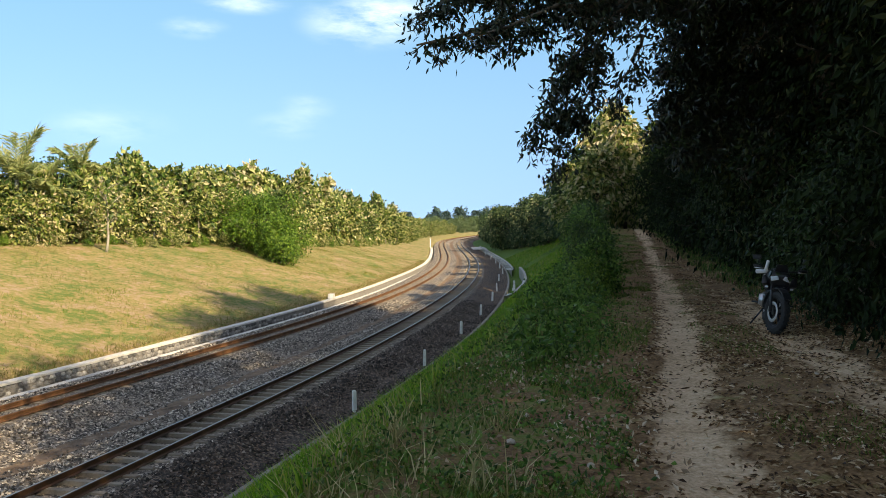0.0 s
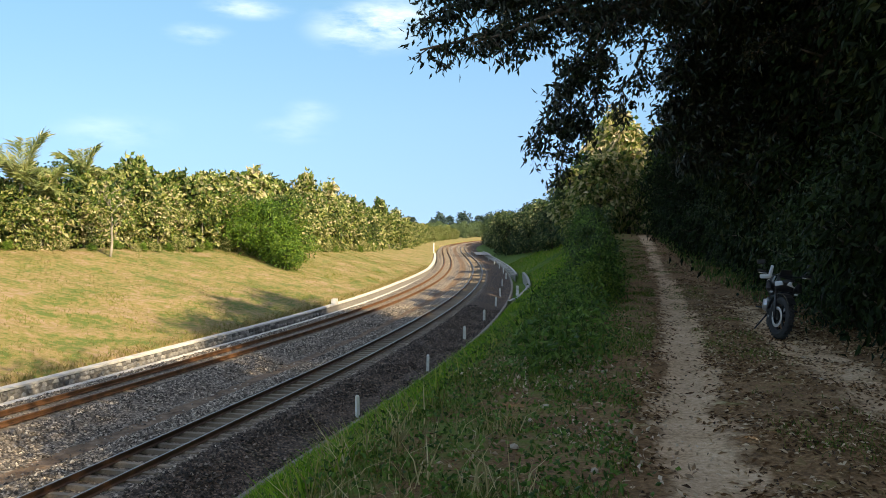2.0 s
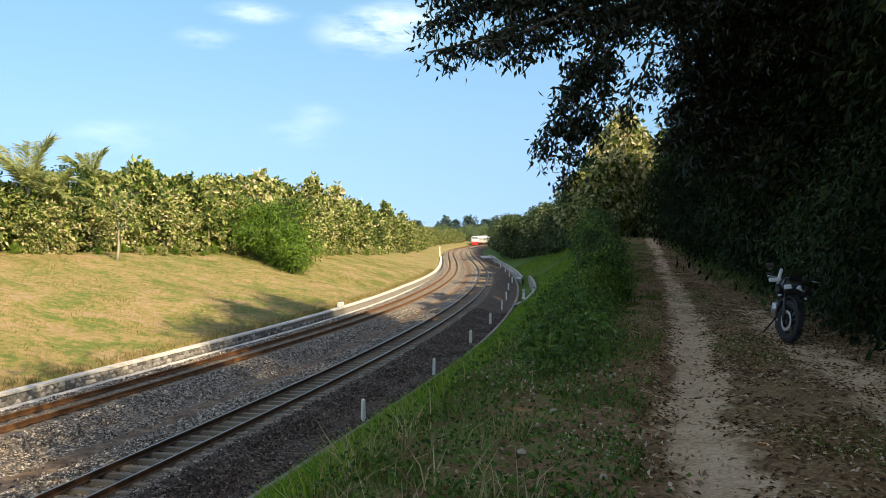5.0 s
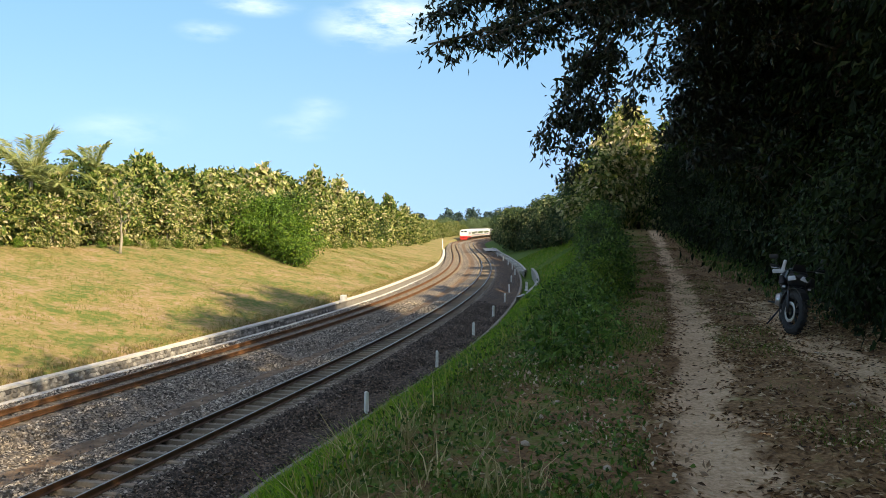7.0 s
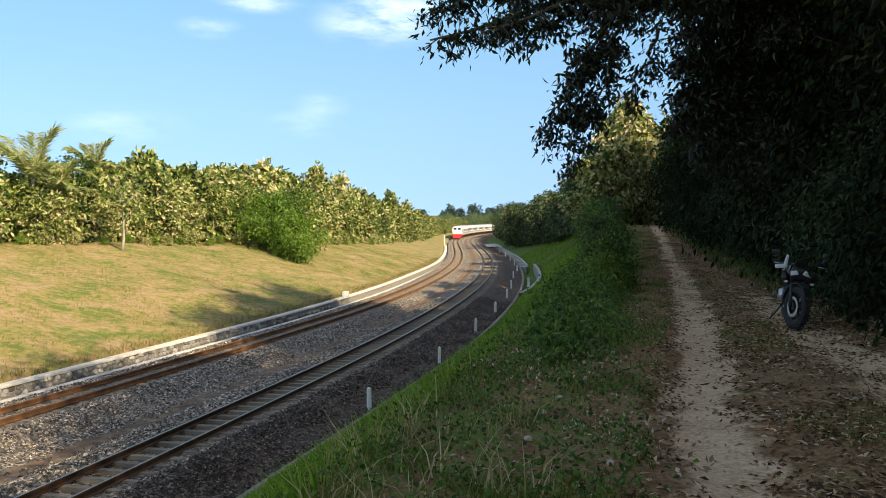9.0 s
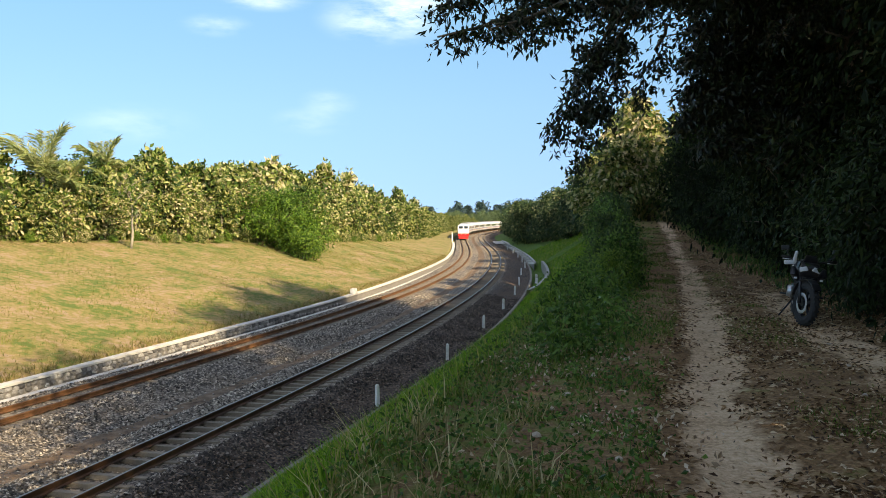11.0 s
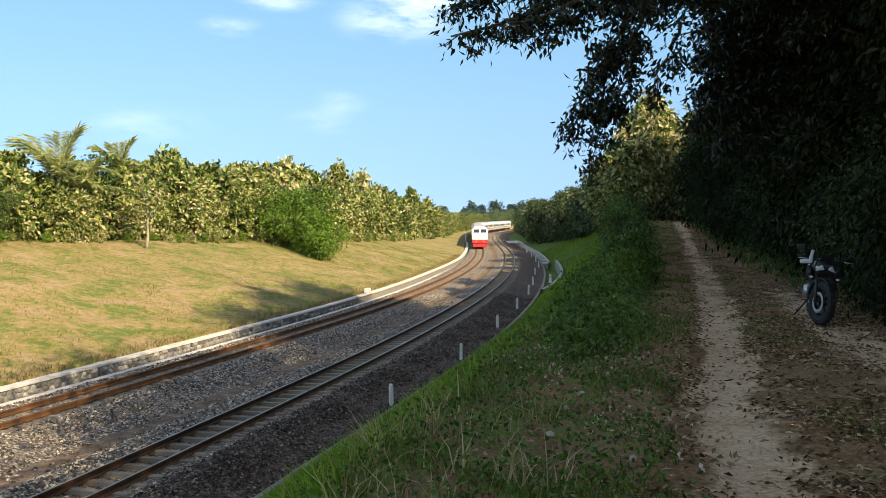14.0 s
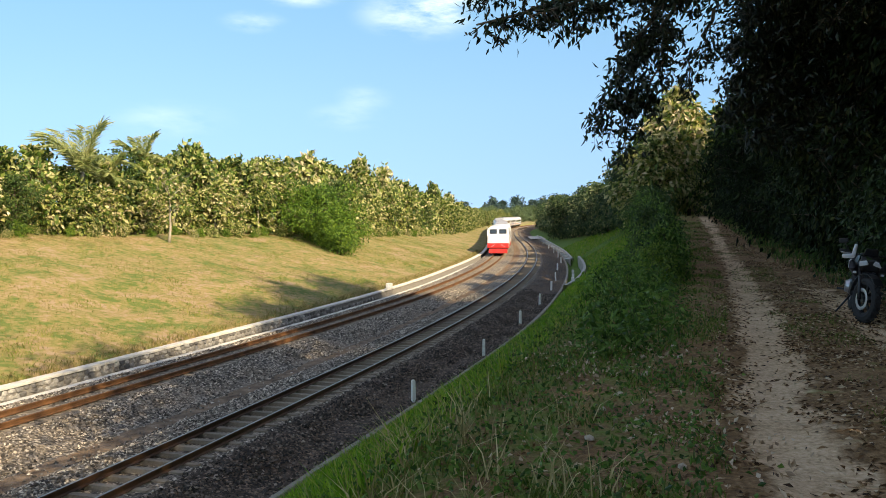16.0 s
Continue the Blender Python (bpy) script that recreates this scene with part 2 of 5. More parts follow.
def build_ballast_material():
    m, nt, N, L, b = nodes("ballast")
    tc, v, n = N("ShaderNodeTexCoord"), N("ShaderNodeTexVoronoi"), N("ShaderNodeTexNoise")
    L(tc.outputs["Object"], v.inputs["Vector"]); L(tc.outputs["Object"], n.inputs["Vector"])
    v.inputs["Scale"].default_value, n.inputs["Scale"].default_value, n.inputs["Detail"].default_value = 16, 0.45, 6
    hsv = N("ShaderNodeSeparateColor")
    L(v.outputs["Color"], hsv.inputs[0])
    r1 = ramp_of(N, [(0.0, (0.042, 0.035, 0.028)), (0.4, (0.125, 0.104, 0.082)), (0.75, (0.31, 0.26, 0.20)), (1.0, (0.64, 0.55, 0.44))])
    L(hsv.outputs[0], r1.inputs[0])
    r2 = ramp_of(N, [(0.48, (0, 0, 0)), (0.66, (1, 1, 1))])
    L(n.outputs[0], r2.inputs[0])
    mx = N("ShaderNodeMix"); mx.data_type = "RGBA"
    ml = N("ShaderNodeMath"); ml.operation = "MULTIPLY"; ml.inputs[1].default_value = 0.55
    L(r2.outputs[0], ml.inputs[0])
    L(ml.outputs[0], mx.inputs[0]); L(r1.outputs[0], mx.inputs[6]); mx.inputs[7].default_value = (0.30, 0.235, 0.17, 1)
    at, sp, dk, fn = N("ShaderNodeAttribute"), N("ShaderNodeSeparateColor"), N("ShaderNodeMix"), N("ShaderNodeTexNoise")
    at.attribute_name = "silt"
    L(at.outputs["Color"], sp.inputs[0])
    dk.data_type, dk.blend_type = "RGBA", "MULTIPLY"
    dk.inputs[7].default_value = (0.46, 0.36, 0.30, 1)
    L(sp.outputs[1], dk.inputs[0]); L(mx.outputs[2], dk.inputs[6])
    fn.inputs["Scale"].default_value, fn.inputs["Detail"].default_value = 2.5, 7
    L(tc.outputs["Object"], fn.inputs["Vector"])
    earth = ramp_of(N, [(0.3, (0.10, 0.062, 0.036)), (0.55, (0.24, 0.16, 0.10)), (0.75, (0.36, 0.26, 0.175))])
    L(fn.outputs[0], earth.inputs[0])
    edge, cut = N("ShaderNodeMath"), ramp_of(N, [(0.46, (0, 0, 0)), (0.60, (1, 1, 1))])
    edge.operation = "MULTIPLY_ADD"
    edge.inputs[1].default_value = 0.5
    L(fn.outputs[0], edge.inputs[0]); L(sp.outputs[0], edge.inputs[2])
    half = N("ShaderNodeMath"); half.operation = "MULTIPLY"; half.inputs[1].default_value = 0.66
    L(edge.outputs[0], half.inputs[0]); L(half.outputs[0], cut.inputs[0])
    sl = N("ShaderNodeMix"); sl.data_type = "RGBA"
    L(cut.outputs[0], sl.inputs[0]); L(dk.outputs[2], sl.inputs[6]); L(earth.outputs[0], sl.inputs[7])
    L(sl.outputs[2], b.inputs["Base Color"])
    b.inputs["Roughness"].default_value = 0.85
    bp = N("ShaderNodeBump"); bp.inputs["Strength"].default_value, bp.inputs["Distance"].default_value = 1.0, 0.06
    bp.invert = True
    L(v.outputs["Distance"], bp.inputs["Height"]); L(bp.outputs[0], b.inputs["Normal"])
    return m


def island_mat(name, stops, rough=0.85):
    m, nt, N, L, b = nodes(name)
    g = N("ShaderNodeNewGeometry")
    r = ramp_of(N, stops)
    L(g.outputs["Random Per Island"], r.inputs[0]); L(r.outputs[0], b.inputs["Base Color"])
    b.inputs["Roughness"].default_value = rough
    return m


M_BALLAST = build_ballast_material()
M_DARK_STONE = island_mat("dark_ballast_stone", [(0.0, (0.016, 0.013, 0.010)), (0.5, (0.055, 0.043, 0.034)), (0.85, (0.13, 0.10, 0.08)), (1.0, (0.36, 0.29, 0.23))])
M_BALLAST_STONE = island_mat("ballast_stone", [(0.0, (0.03, 0.026, 0.021)), (0.4, (0.115, 0.098, 0.080)), (0.75, (0.31, 0.265, 0.215)), (1.0, (0.74, 0.66, 0.55))])


def build_ground_material():
    """Soil, dry grass and green grass, by the cover painted on the sheet (path, dry, green)."""
    m, nt, N, L, b = nodes("ground")
    at, tc = N("ShaderNodeAttribute"), N("ShaderNodeTexCoord")
    at.attribute_name = "cover"
    sep = N("ShaderNodeSeparateColor")
    L(at.outputs["Color"], sep.inputs[0])
    ns = []
    for s, d in ((0.5, 6), (3.0, 6), (28.0, 4)):
        n = N("ShaderNodeTexNoise")
        n.inputs["Scale"].default_value, n.inputs["Detail"].default_value, n.inputs["Roughness"].default_value = s, d, 0.62
        L(tc.outputs["Object"], n.inputs["Vector"])
        ns.append(n)

    def blend(a, c, w=0.5):
        k = N("ShaderNodeMix"); k.data_type = "FLOAT"; k.inputs[0].default_value = w
        L(a.outputs[0], k.inputs[2]); L(c.outputs[0], k.inputs[3])
        return k
    coarse, fine = blend(ns[0], ns[1]), blend(ns[1], ns[2], 0.6)
    soil = ramp_of(N, [(0.33, (0.36, 0.22, 0.11)), (0.5, (0.68, 0.47, 0.28)), (0.66, (0.86, 0.66, 0.44))])
    dry = ramp_of(N, [(0.42, (0.10, 0.145, 0.026)), (0.48, (0.21, 0.188, 0.055)), (0.54, (0.29, 0.212, 0.088)), (0.60, (0.34, 0.24, 0.15))])
    green = ramp_of(N, [(0.3, (0.045, 0.095, 0.010)), (0.5, (0.085, 0.18, 0.016)), (0.7, (0.17, 0.22, 0.035))])
    verge = ramp_of(N, [(0.34, (0.08, 0.042, 0.017)), (0.5, (0.26, 0.145, 0.06)), (0.68, (0.50, 0.32, 0.16))])
    for r, k in ((soil, fine), (dry, coarse), (green, coarse), (verge, fine)):
        L(k.outputs[0], r.inputs[0])

    def over(a, c, w):
        sh = N("ShaderNodeMath"); sh.operation = "MULTIPLY_ADD"      # ragged edges between covers
        L(ns[1].outputs[0], sh.inputs[0]); sh.inputs[1].default_value = 1.1; sh.inputs[2].default_value = -0.55
        su = N("ShaderNodeMath"); su.operation = "ADD"; su.use_clamp = True
        L(w, su.inputs[0]); L(sh.outputs[0], su.inputs[1])
        st = ramp_of(N, [(0.38, (0, 0, 0)), (0.62, (1, 1, 1))])
        L(su.outputs[0], st.inputs[0])
        k = N("ShaderNodeMix"); k.data_type = "RGBA"
        L(st.outputs[0], k.inputs[0]); L(a, k.inputs[6]); L(c, k.inputs[7])
        return k.outputs[2]
    c = over(verge.outputs[0], green.outputs[0], sep.outputs[2])
    c = over(c, dry.outputs[0], sep.outputs[1])
    c = over(c, soil.outputs[0], sep.outputs[0])
    L(c, b.inputs["Base Color"])
    b.inputs["Roughness"].default_value = 0.95
    bp = N("ShaderNodeBump"); bp.inputs["Strength"].default_value, bp.inputs["Distance"].default_value = 0.7, 0.05
    L(fine.outputs[0], bp.inputs["Height"]); L(bp.outputs[0], b.inputs["Normal"])
    return m


M_GROUND = build_ground_material()


# ---- mesh helpers ----
def mesh_object(name, verts, faces, material, parent=None, label="", smooth=False):
    me = bpy.data.meshes.new(name)
    me.from_pydata([tuple(v) for v in verts] if not isinstance(verts, np.ndarray) else verts.tolist(),
                   [], faces.tolist() if isinstance(faces, np.ndarray) else faces)
    me.materials.append(material)
    if smooth:
        me.polygons.foreach_set("use_smooth", [True] * len(me.polygons))
    me.update()
    ob = new(name, me)
    if parent:
        ob.parent = parent
    if label:
        tagged(ob, label)
    return ob


def part(name, bm, material, parent, label="", smooth=False):
    me = bpy.data.meshes.new(name)
    bm.to_mesh(me)
    bm.free()
    me.materials.append(material)
    if smooth:
        me.polygons.foreach_set("use_smooth", [True] * len(me.polygons))
    ob = new(name, me)
    ob.parent = parent
    if label:
        tagged(ob, label)
    return ob


def empty(name, m=None):
    ob = new(name)
    if m is not None:
        ob.matrix_basis = m
    return ob


def box_into(bm, sx, sy, sz, m=Matrix(), bevel=0.0, taper=1.0):
    """A bevelled box, its base centred on the origin of m; taper narrows its top."""
    g = bmesh.ops.create_cube(bm, size=1.0)["verts"]
    for v in g:
        k = taper if v.co.z > 0 else 1.0
        v.co = Vector((v.co.x * sx * k, v.co.y * sy * k, (v.co.z + 0.5) * sz))
    if bevel:
        es = {e for v in g for e in v.link_edges}
        r = bmesh.ops.bevel(bm, geom=list(es), offset=bevel, segments=2, affect="EDGES", profile=0.6)
        g = list({v for f in r["faces"] for v in f.verts} | {v for v in g if v.is_valid})
    bmesh.ops.transform(bm, matrix=m, verts=g)


def tube_data(path, radii, sides=7):
    """Vertices and faces of a round tapered tube along a path."""
    p = np.array(path, float)
    t = np.gradient(p, axis=0)
    t /= np.linalg.norm(t, axis=1)[:, None] + 1e-9
    ref = np.array([0.31, 0.95, 0.11])
    u = np.cross(t, ref)
    u /= np.linalg.norm(u, axis=1)[:, None] + 1e-9
    w = np.cross(t, u)
    a = np.arange(sides) * 2 * math.pi / sides
    r = np.array(radii, float)[:, None, None]
    ring = p[:, None, :] + r * (np.cos(a)[None, :, None] * u[:, None, :] + np.sin(a)[None, :, None] * w[:, None, :])
    v = ring.reshape(-1, 3)
    f = []
    for i in range(len(p) - 1):
        for j in range(sides):
            k = (j + 1) % sides
            f.append((i * sides + j, i * sides + k, (i + 1) * sides + k, (i + 1) * sides + j))
    f.append(tuple(range(sides))[::-1])
    f.append(tuple((len(p) - 1) * sides + j for j in range(sides)))
    return v, f


class Soup:
    """Collects pieces into one mesh."""

    def __init__(self):
        self.v, self.f, self.n = [], [], 0

    def add(self, v, f):
        self.v.append(np.asarray(v, float))
        self.f += [tuple(i + self.n for i in q) for q in f]
        self.n += len(v)

    def tube(self, path, radii, sides=7):
        self.add(*tube_data(path, radii, sides))

    def make(self, name, material, parent=None, label="", smooth=True):
        return mesh_object(name, np.vstack(self.v), self.f, material, parent, label, smooth)


def leaves_data(rng, at, length, width, droop=0.5, fold=0.25, along=None, face=None):
    """Folded leaf blades (two triangles each) at the points given, hanging by droop."""
    n = len(at)
    d = rng.normal(size=(n, 3)) if along is None else along + rng.normal(size=(n, 3)) * 0.45
    d[:, 2] -= droop * 1.6
    d /= np.linalg.norm(d, axis=1)[:, None] + 1e-9
    if face is None:
        s = np.cross(d, rng.normal(size=(n, 3)))
    else:                                                    # blades turned to the light
        w = face / (np.linalg.norm(face, axis=1)[:, None] + 1e-9) + rng.normal(size=(n, 3)) * 0.8
        d = d - w * ((d * w).sum(1) / (w * w).sum(1))[:, None]
        d /= np.linalg.norm(d, axis=1)[:, None] + 1e-9
        s = np.cross(d, w)
    s /= np.linalg.norm(s, axis=1)[:, None] + 1e-9
    up = np.cross(s, d)
    ln = length * rng.uniform(0.6, 1.25, (n, 1))
    wd = width * rng.uniform(0.7, 1.2, (n, 1))
    mid = at + d * ln * 0.45
    v = np.stack([at, mid + s * wd * 0.5 + up * wd * fold, at + d * ln, mid - s * wd * 0.5 + up * wd * fold], 1).reshape(-1, 3)
    i = np.arange(n)[:, None] * 4
    f = np.concatenate([i + [0, 1, 2], i + [0, 2, 3]], 1).reshape(-1, 3)
    return v, f


# ---- the lie of the land ----
KY = np.array([-40, 0, 20, 35, 50, 70, 95, 125, 166, 204, 246, 291, 344, 403], float)
NEAR_X = np.array([-22.1, -12.25, -7.3, -3.74, -0.79, 2.1, 4.2, 5.1, 5.1, 5.5, 7.0, 11.2, 19.5, 32.0])
FAR_X = np.array([-30.3, -19.4, -13.9, -9.8, -6.05, -2.45, 0.1, 1.2, 1.19, 1.24, 2.4, 6.7, 15.0, 27.5])


def grade(y):
    """The line falls gently beyond the bend."""
    return np.interp(y, [110, 166, 204, 246, 291, 344, 403], [0, -0.2, -0.42, -0.67, -0.92, -1.18, -1.45])


def spline(kn, vals, y):
    """A natural cubic through the knots, straight beyond them."""
    kn, vals, y = np.asarray(kn, float), np.asarray(vals, float), np.asarray(y, float)
    n, h = len(kn), np.diff(kn)
    A, b = np.zeros((n, n)), np.zeros(n)
    A[0, 0] = A[-1, -1] = 1
    for i in range(1, n - 1):
        A[i, i - 1], A[i, i], A[i, i + 1] = h[i - 1], 2 * (h[i - 1] + h[i]), h[i]
        b[i] = 6 * ((vals[i + 1] - vals[i]) / h[i] - (vals[i] - vals[i - 1]) / h[i - 1])
    Mm = np.linalg.solve(A, b)
    yc = np.clip(y, kn[0], kn[-1])
    i = np.clip(np.searchsorted(kn, yc) - 1, 0, n - 2)
    t0, t1, hh = kn[i], kn[i + 1], h[i]
    r = (Mm[i] * (t1 - yc) ** 3 + Mm[i + 1] * (yc - t0) ** 3) / (6 * hh) + (vals[i] / hh - Mm[i] * hh / 6) * (t1 - yc) + (vals[i + 1] / hh - Mm[i + 1] * hh / 6) * (yc - t0)
    e0 = (vals[1] - vals[0]) / h[0] - h[0] * Mm[1] / 6
    e1 = (vals[-1] - vals[-2]) / h[-1] + h[-1] * Mm[-2] / 6
    return r + np.where(y < kn[0], (y - kn[0]) * e0, 0) + np.where(y > kn[-1], (y - kn[-1]) * e1, 0)


def near_x(y):
    return spline(KY, NEAR_X, y)


def far_x(y):
    return spline(KY, FAR_X, y)


def wall_x(y):
    return far_x(y) - np.interp(y, [0, 40, 80, 105, 400], [2.95, 2.95, 2.7, 2.0, 2.0])


def kerb_x(y):
    return near_x(y) + np.interp(y, [0, 20, 40, 400], [3.15, 3.3, 3.65, 3.6])


def path_x(y):
    return 0.75 + 0.2 * np.asarray(y, float)


def lane_x(y):
    """The middle of the worn wheel rut."""
    return path_x(y) + np.interp(y, [6, 9.6, 13, 19.4, 37], [-0.14, 0.12, 0.40, 0.70, 1.0])


def top_z(y):
    return np.interp(y, [-40, 18, 28, 45, 70, 100, 150, 220], [3.95, 3.95, 4.25, 5.0, 4.8, 3.6, 2.0, 1.0])


def wobble(x, y, s, seed=0.0):
    return (np.sin(x * s + seed) * np.cos(y * s * 0.83 + seed * 2.1) + 0.5 * np.sin(x * s * 2.3 + y * s * 1.7 + seed) + 0.3 * np.cos(x * s * 4.1 - y * s * 3.3))


def smooth01(t):
    t = np.clip(t, 0, 1)
    return t * t * (3 - 2 * t)


def ground_z(x, y):
    x, y = np.asarray(x, float), np.asarray(y, float)
    s = x - near_x(y)
    top = top_z(y)
    # cutting on the right: toe at the kerb, shoulder, verge with the track, hillside
    width = np.interp(y, [0, 20, 45, 80, 150], [7.0, 6.6, 6.2, 6.5, 8.0])
    ditch = np.interp(y, [60, 61, 66, 72, 80, 90, 97.5, 98, 190, 191], [0, 0.3, 0.85, 1.25, 1.55, 1.6, 1.55, 0.75, 0.75, 0])
    t = (x - kerb_x(y) - 0.15 - ditch) / width
    right = -0.5 + (top + 0.4) * np.clip(t, 0, 1) ** 1.04
    right = np.where(t > 1, top - 0.1 + 0.1 * smooth01((t - 1) * 3), right)
    right = right + np.clip(x - path_x(y) - 4.2, 0, 14) * 0.32 * np.interp(y, [40, 90], [1, 0.5])
    rut = np.exp(-((x - lane_x(y)) / 0.34) ** 2) + 0.8 * np.exp(-((x - path_x(y) - 1.75) / 0.34) ** 2)
    right = right - 0.05 * rut * (y < 60)
    right = right + 0.035 * wobble(x, y, 1.7) * (t > 0.05)
    right = np.where((t < 0) & (ditch > 0), -1.15, right)
    # the bank on the left
    u = wall_x(y) - x
    ut = np.interp(y, [20, 50, 75, 110, 150, 200], [19, 19, 15.5, 10, 6, 4])
    left = 0.215 * np.clip(u, 0, ut) + 0.02 * np.clip(u - ut, 0, 60) + 0.10 * wobble(x, y, 0.4, 1.0) * smooth01(u / 4)
    bed = np.full_like(x, -0.62)
    z = np.where(x > kerb_x(y) + 0.15, right, np.where(u > 0.3, left, bed))
    return z + grade(y)


def build_ground():
    def axis(a, b, step, far0, far1, grow):
        mid = list(np.arange(a, b, step))
        lo, d = [a], step
        while lo[-1] > far0:
            d *= grow
            lo.append(lo[-1] - d)
        hi, d = [mid[-1]], step
        while hi[-1] < far1:
            d *= grow
            hi.append(hi[-1] + d)
        return np.array(lo[:0:-1] + mid + hi[1:])
    ys = axis(0, 70, 0.3, -300, 2500, 1.06)
    offs = axis(-14, 16, 0.28, -1800, 1800, 1.12)
    Y, O = np.meshgrid(ys, offs, indexing="ij")
    X = near_x(np.clip(Y, -60, 420)) + O                     # the sheet's rows follow the line
    Z = ground_z(X, Y)
    Z = np.where(Y > 420, np.minimum(Z, 1.0), Z)
    v = np.stack([X, Y, Z], 2).reshape(-1, 3)
    a, b = X.shape
    i = (np.arange(a - 1)[:, None] * b + np.arange(b - 1)[None, :]).reshape(-1)
    f = np.stack([i, i + 1, i + b + 1, i + b], 1)
    ob = mesh_object("ground", v, f, M_GROUND, smooth=True)
    x, y = v[:, 0], v[:, 1]
    p = x - path_x(y)
    c = x - lane_x(y) + 0.05 * np.sin(y * 1.9) + 0.04 * np.sin(y * 4.3 + 1.0)
    lane = np.maximum(0.94 * np.exp(-((c / 0.30) ** 4)), 0.66 * np.exp(-(((p - 1.8) / 0.42) ** 4))) + 0.16 * np.exp(-(((p - 0.9) / 1.1) ** 2))
    second = np.exp(-(((p - 1.8) / 0.6) ** 2)) * np.interp(y, [13, 24], [0, 0.6])
    lane = np.clip(lane - second, 0, 1) * np.interp(y, [14, 20, 34, 40], [1, 0.8, 0.62, 0.8]) * (y < 75) * (y > -20)
    dry = np.where(x < wall_x(y) + 0.2, 0.95, 0.0)
    dry = np.where((x < wall_x(y) + 0.2) & (v[:, 2] > 3.4), 0.6, dry)
    t = (x - kerb_x(y)) / 6.5
    green = np.where(x > kerb_x(y), np.interp(t, [0, 0.85, 1.02, 1.25, 1.4, 2.3, 2.6], [1, 0.95, 0.54, 0.45, 0.30, 0.25, 0.6]), 0.3)
    green = np.where((x > kerb_x(y)) & (y > 48) & (p < -1.0), 0.95, green)
    col = np.stack([np.clip(lane, 0, 1), dry, green, np.ones_like(dry)], 1)
    ca = ob.data.color_attributes.new("cover", "FLOAT_COLOR", "POINT")
    ca.data.foreach_set("color", col.reshape(-1))
    tagged(ob, "grassy railway cutting with a dry bank and a dirt track", "ground", kind="structure")


build_ground()


# ---- the railway ----
def strip(name, x_of, profile, y0, y1, step, material, parent=None, label="", smooth=False):
    """Sweeps a profile of (offset, z) along x_of(y)."""
    ys = np.arange(y0, y1 + step, step)
    xs = x_of(ys)
    k = np.gradient(xs, ys)
    c = 1 / np.sqrt(1 + k * k)
    pr = np.array(profile)
    v = np.stack([xs[:, None] + pr[None, :, 0] * c[:, None], ys[:, None] - pr[None, :, 0] * (k * c)[:, None],
                  pr[None, :, 1] + grade(ys)[:, None]], 2).reshape(-1, 3)
    n, m = len(ys), len(pr)
    f = [(i * m + j, i * m + j + 1, (i + 1) * m + j + 1, (i + 1) * m + j) for i in range(n - 1) for j in range(m - 1)]
    return mesh_object(name, v, f, material, parent, label, smooth)


def build_ballast():
    ys = np.concatenate([np.arange(-30, 90, 0.35), np.arange(90, 480, 1.5)])
    q = np.array([0, 0.06, 0.12, 0.2, 0.28, 0.36, 0.42, 0.5, 0.58, 0.64, 0.72, 0.78, 0.84, 0.88, 0.92, 0.96, 1.0])
    wl, kr, nx, fx = wall_x(ys) + 0.62, kerb_x(ys) - 0.02, near_x(ys), far_x(ys)
    X = wl[:, None] + (kr - wl)[:, None] * q[None, :]
    X = np.concatenate([X, fx[:, None] - 1.7, fx[:, None] + 1.7, nx[:, None] - 1.7, nx[:, None] + 1.6, *(nx[:, None] + g for g in (0.9, 1.3)), *(nx[:, None] - 0.47 * (nx - fx)[:, None] + g for g in (-0.55, -0.35, 0.0, 0.35, 0.55)), *(c[:, None] + o for c in (nx, fx) for o in (-0.64, -0.6, 0.6, 0.64))], 1)
    X.sort(axis=1)
    Y = np.broadcast_to(ys[:, None], X.shape)
    d = np.minimum(np.abs(X - fx[:, None]), np.abs(X - nx[:, None]))
    Z = -0.19 - np.clip(d - 1.7, 0, 1.0) * 0.34 - 0.07 * (np.abs(X - nx[:, None]) < 0.62) + grade(Y)
    Z = Z + 0.025 * wobble(X, Y, 2.1, 0.4) * (d > 1.4)
    v = np.stack([X, Y, Z], 2).reshape(-1, 3)
    a, b = X.shape
    i = (np.arange(a - 1)[:, None] * b + np.arange(b - 1)[None, :]).reshape(-1)
    f = np.stack([i, i + 1, i + b + 1, i + b], 1)
    ob = mesh_object("ballast_bed", v, f, M_BALLAST, smooth=True)
    o = (X - nx[:, None]).reshape(-1)
    col = np.stack([np.exp(-((o + 0.47 * np.broadcast_to((nx - fx)[:, None], X.shape).reshape(-1)) / 0.45) ** 4), np.interp(o, [0.9, 1.3], [0, 1]), 0 * o, 0 * o + 1], 1)
    ca = ob.data.color_attributes.new("silt", "FLOAT_COLOR", "POINT")
    ca.data.foreach_set("color", col.reshape(-1))
    tagged(ob, "grey crushed stone ballast bed under two tracks", "ballast", kind="structure")


build_ballast()
RAIL = [(-0.07, -0.16), (-0.07, -0.145), (-0.012, -0.12), (-0.012, -0.045), (-0.035, -0.035), (-0.035, -0.004), (-0.028, 0.0),
        (0.028, 0.0), (0.035, -0.004), (0.035, -0.035), (0.012, -0.045), (0.012, -0.12), (0.07, -0.145), (0.07, -0.16)]


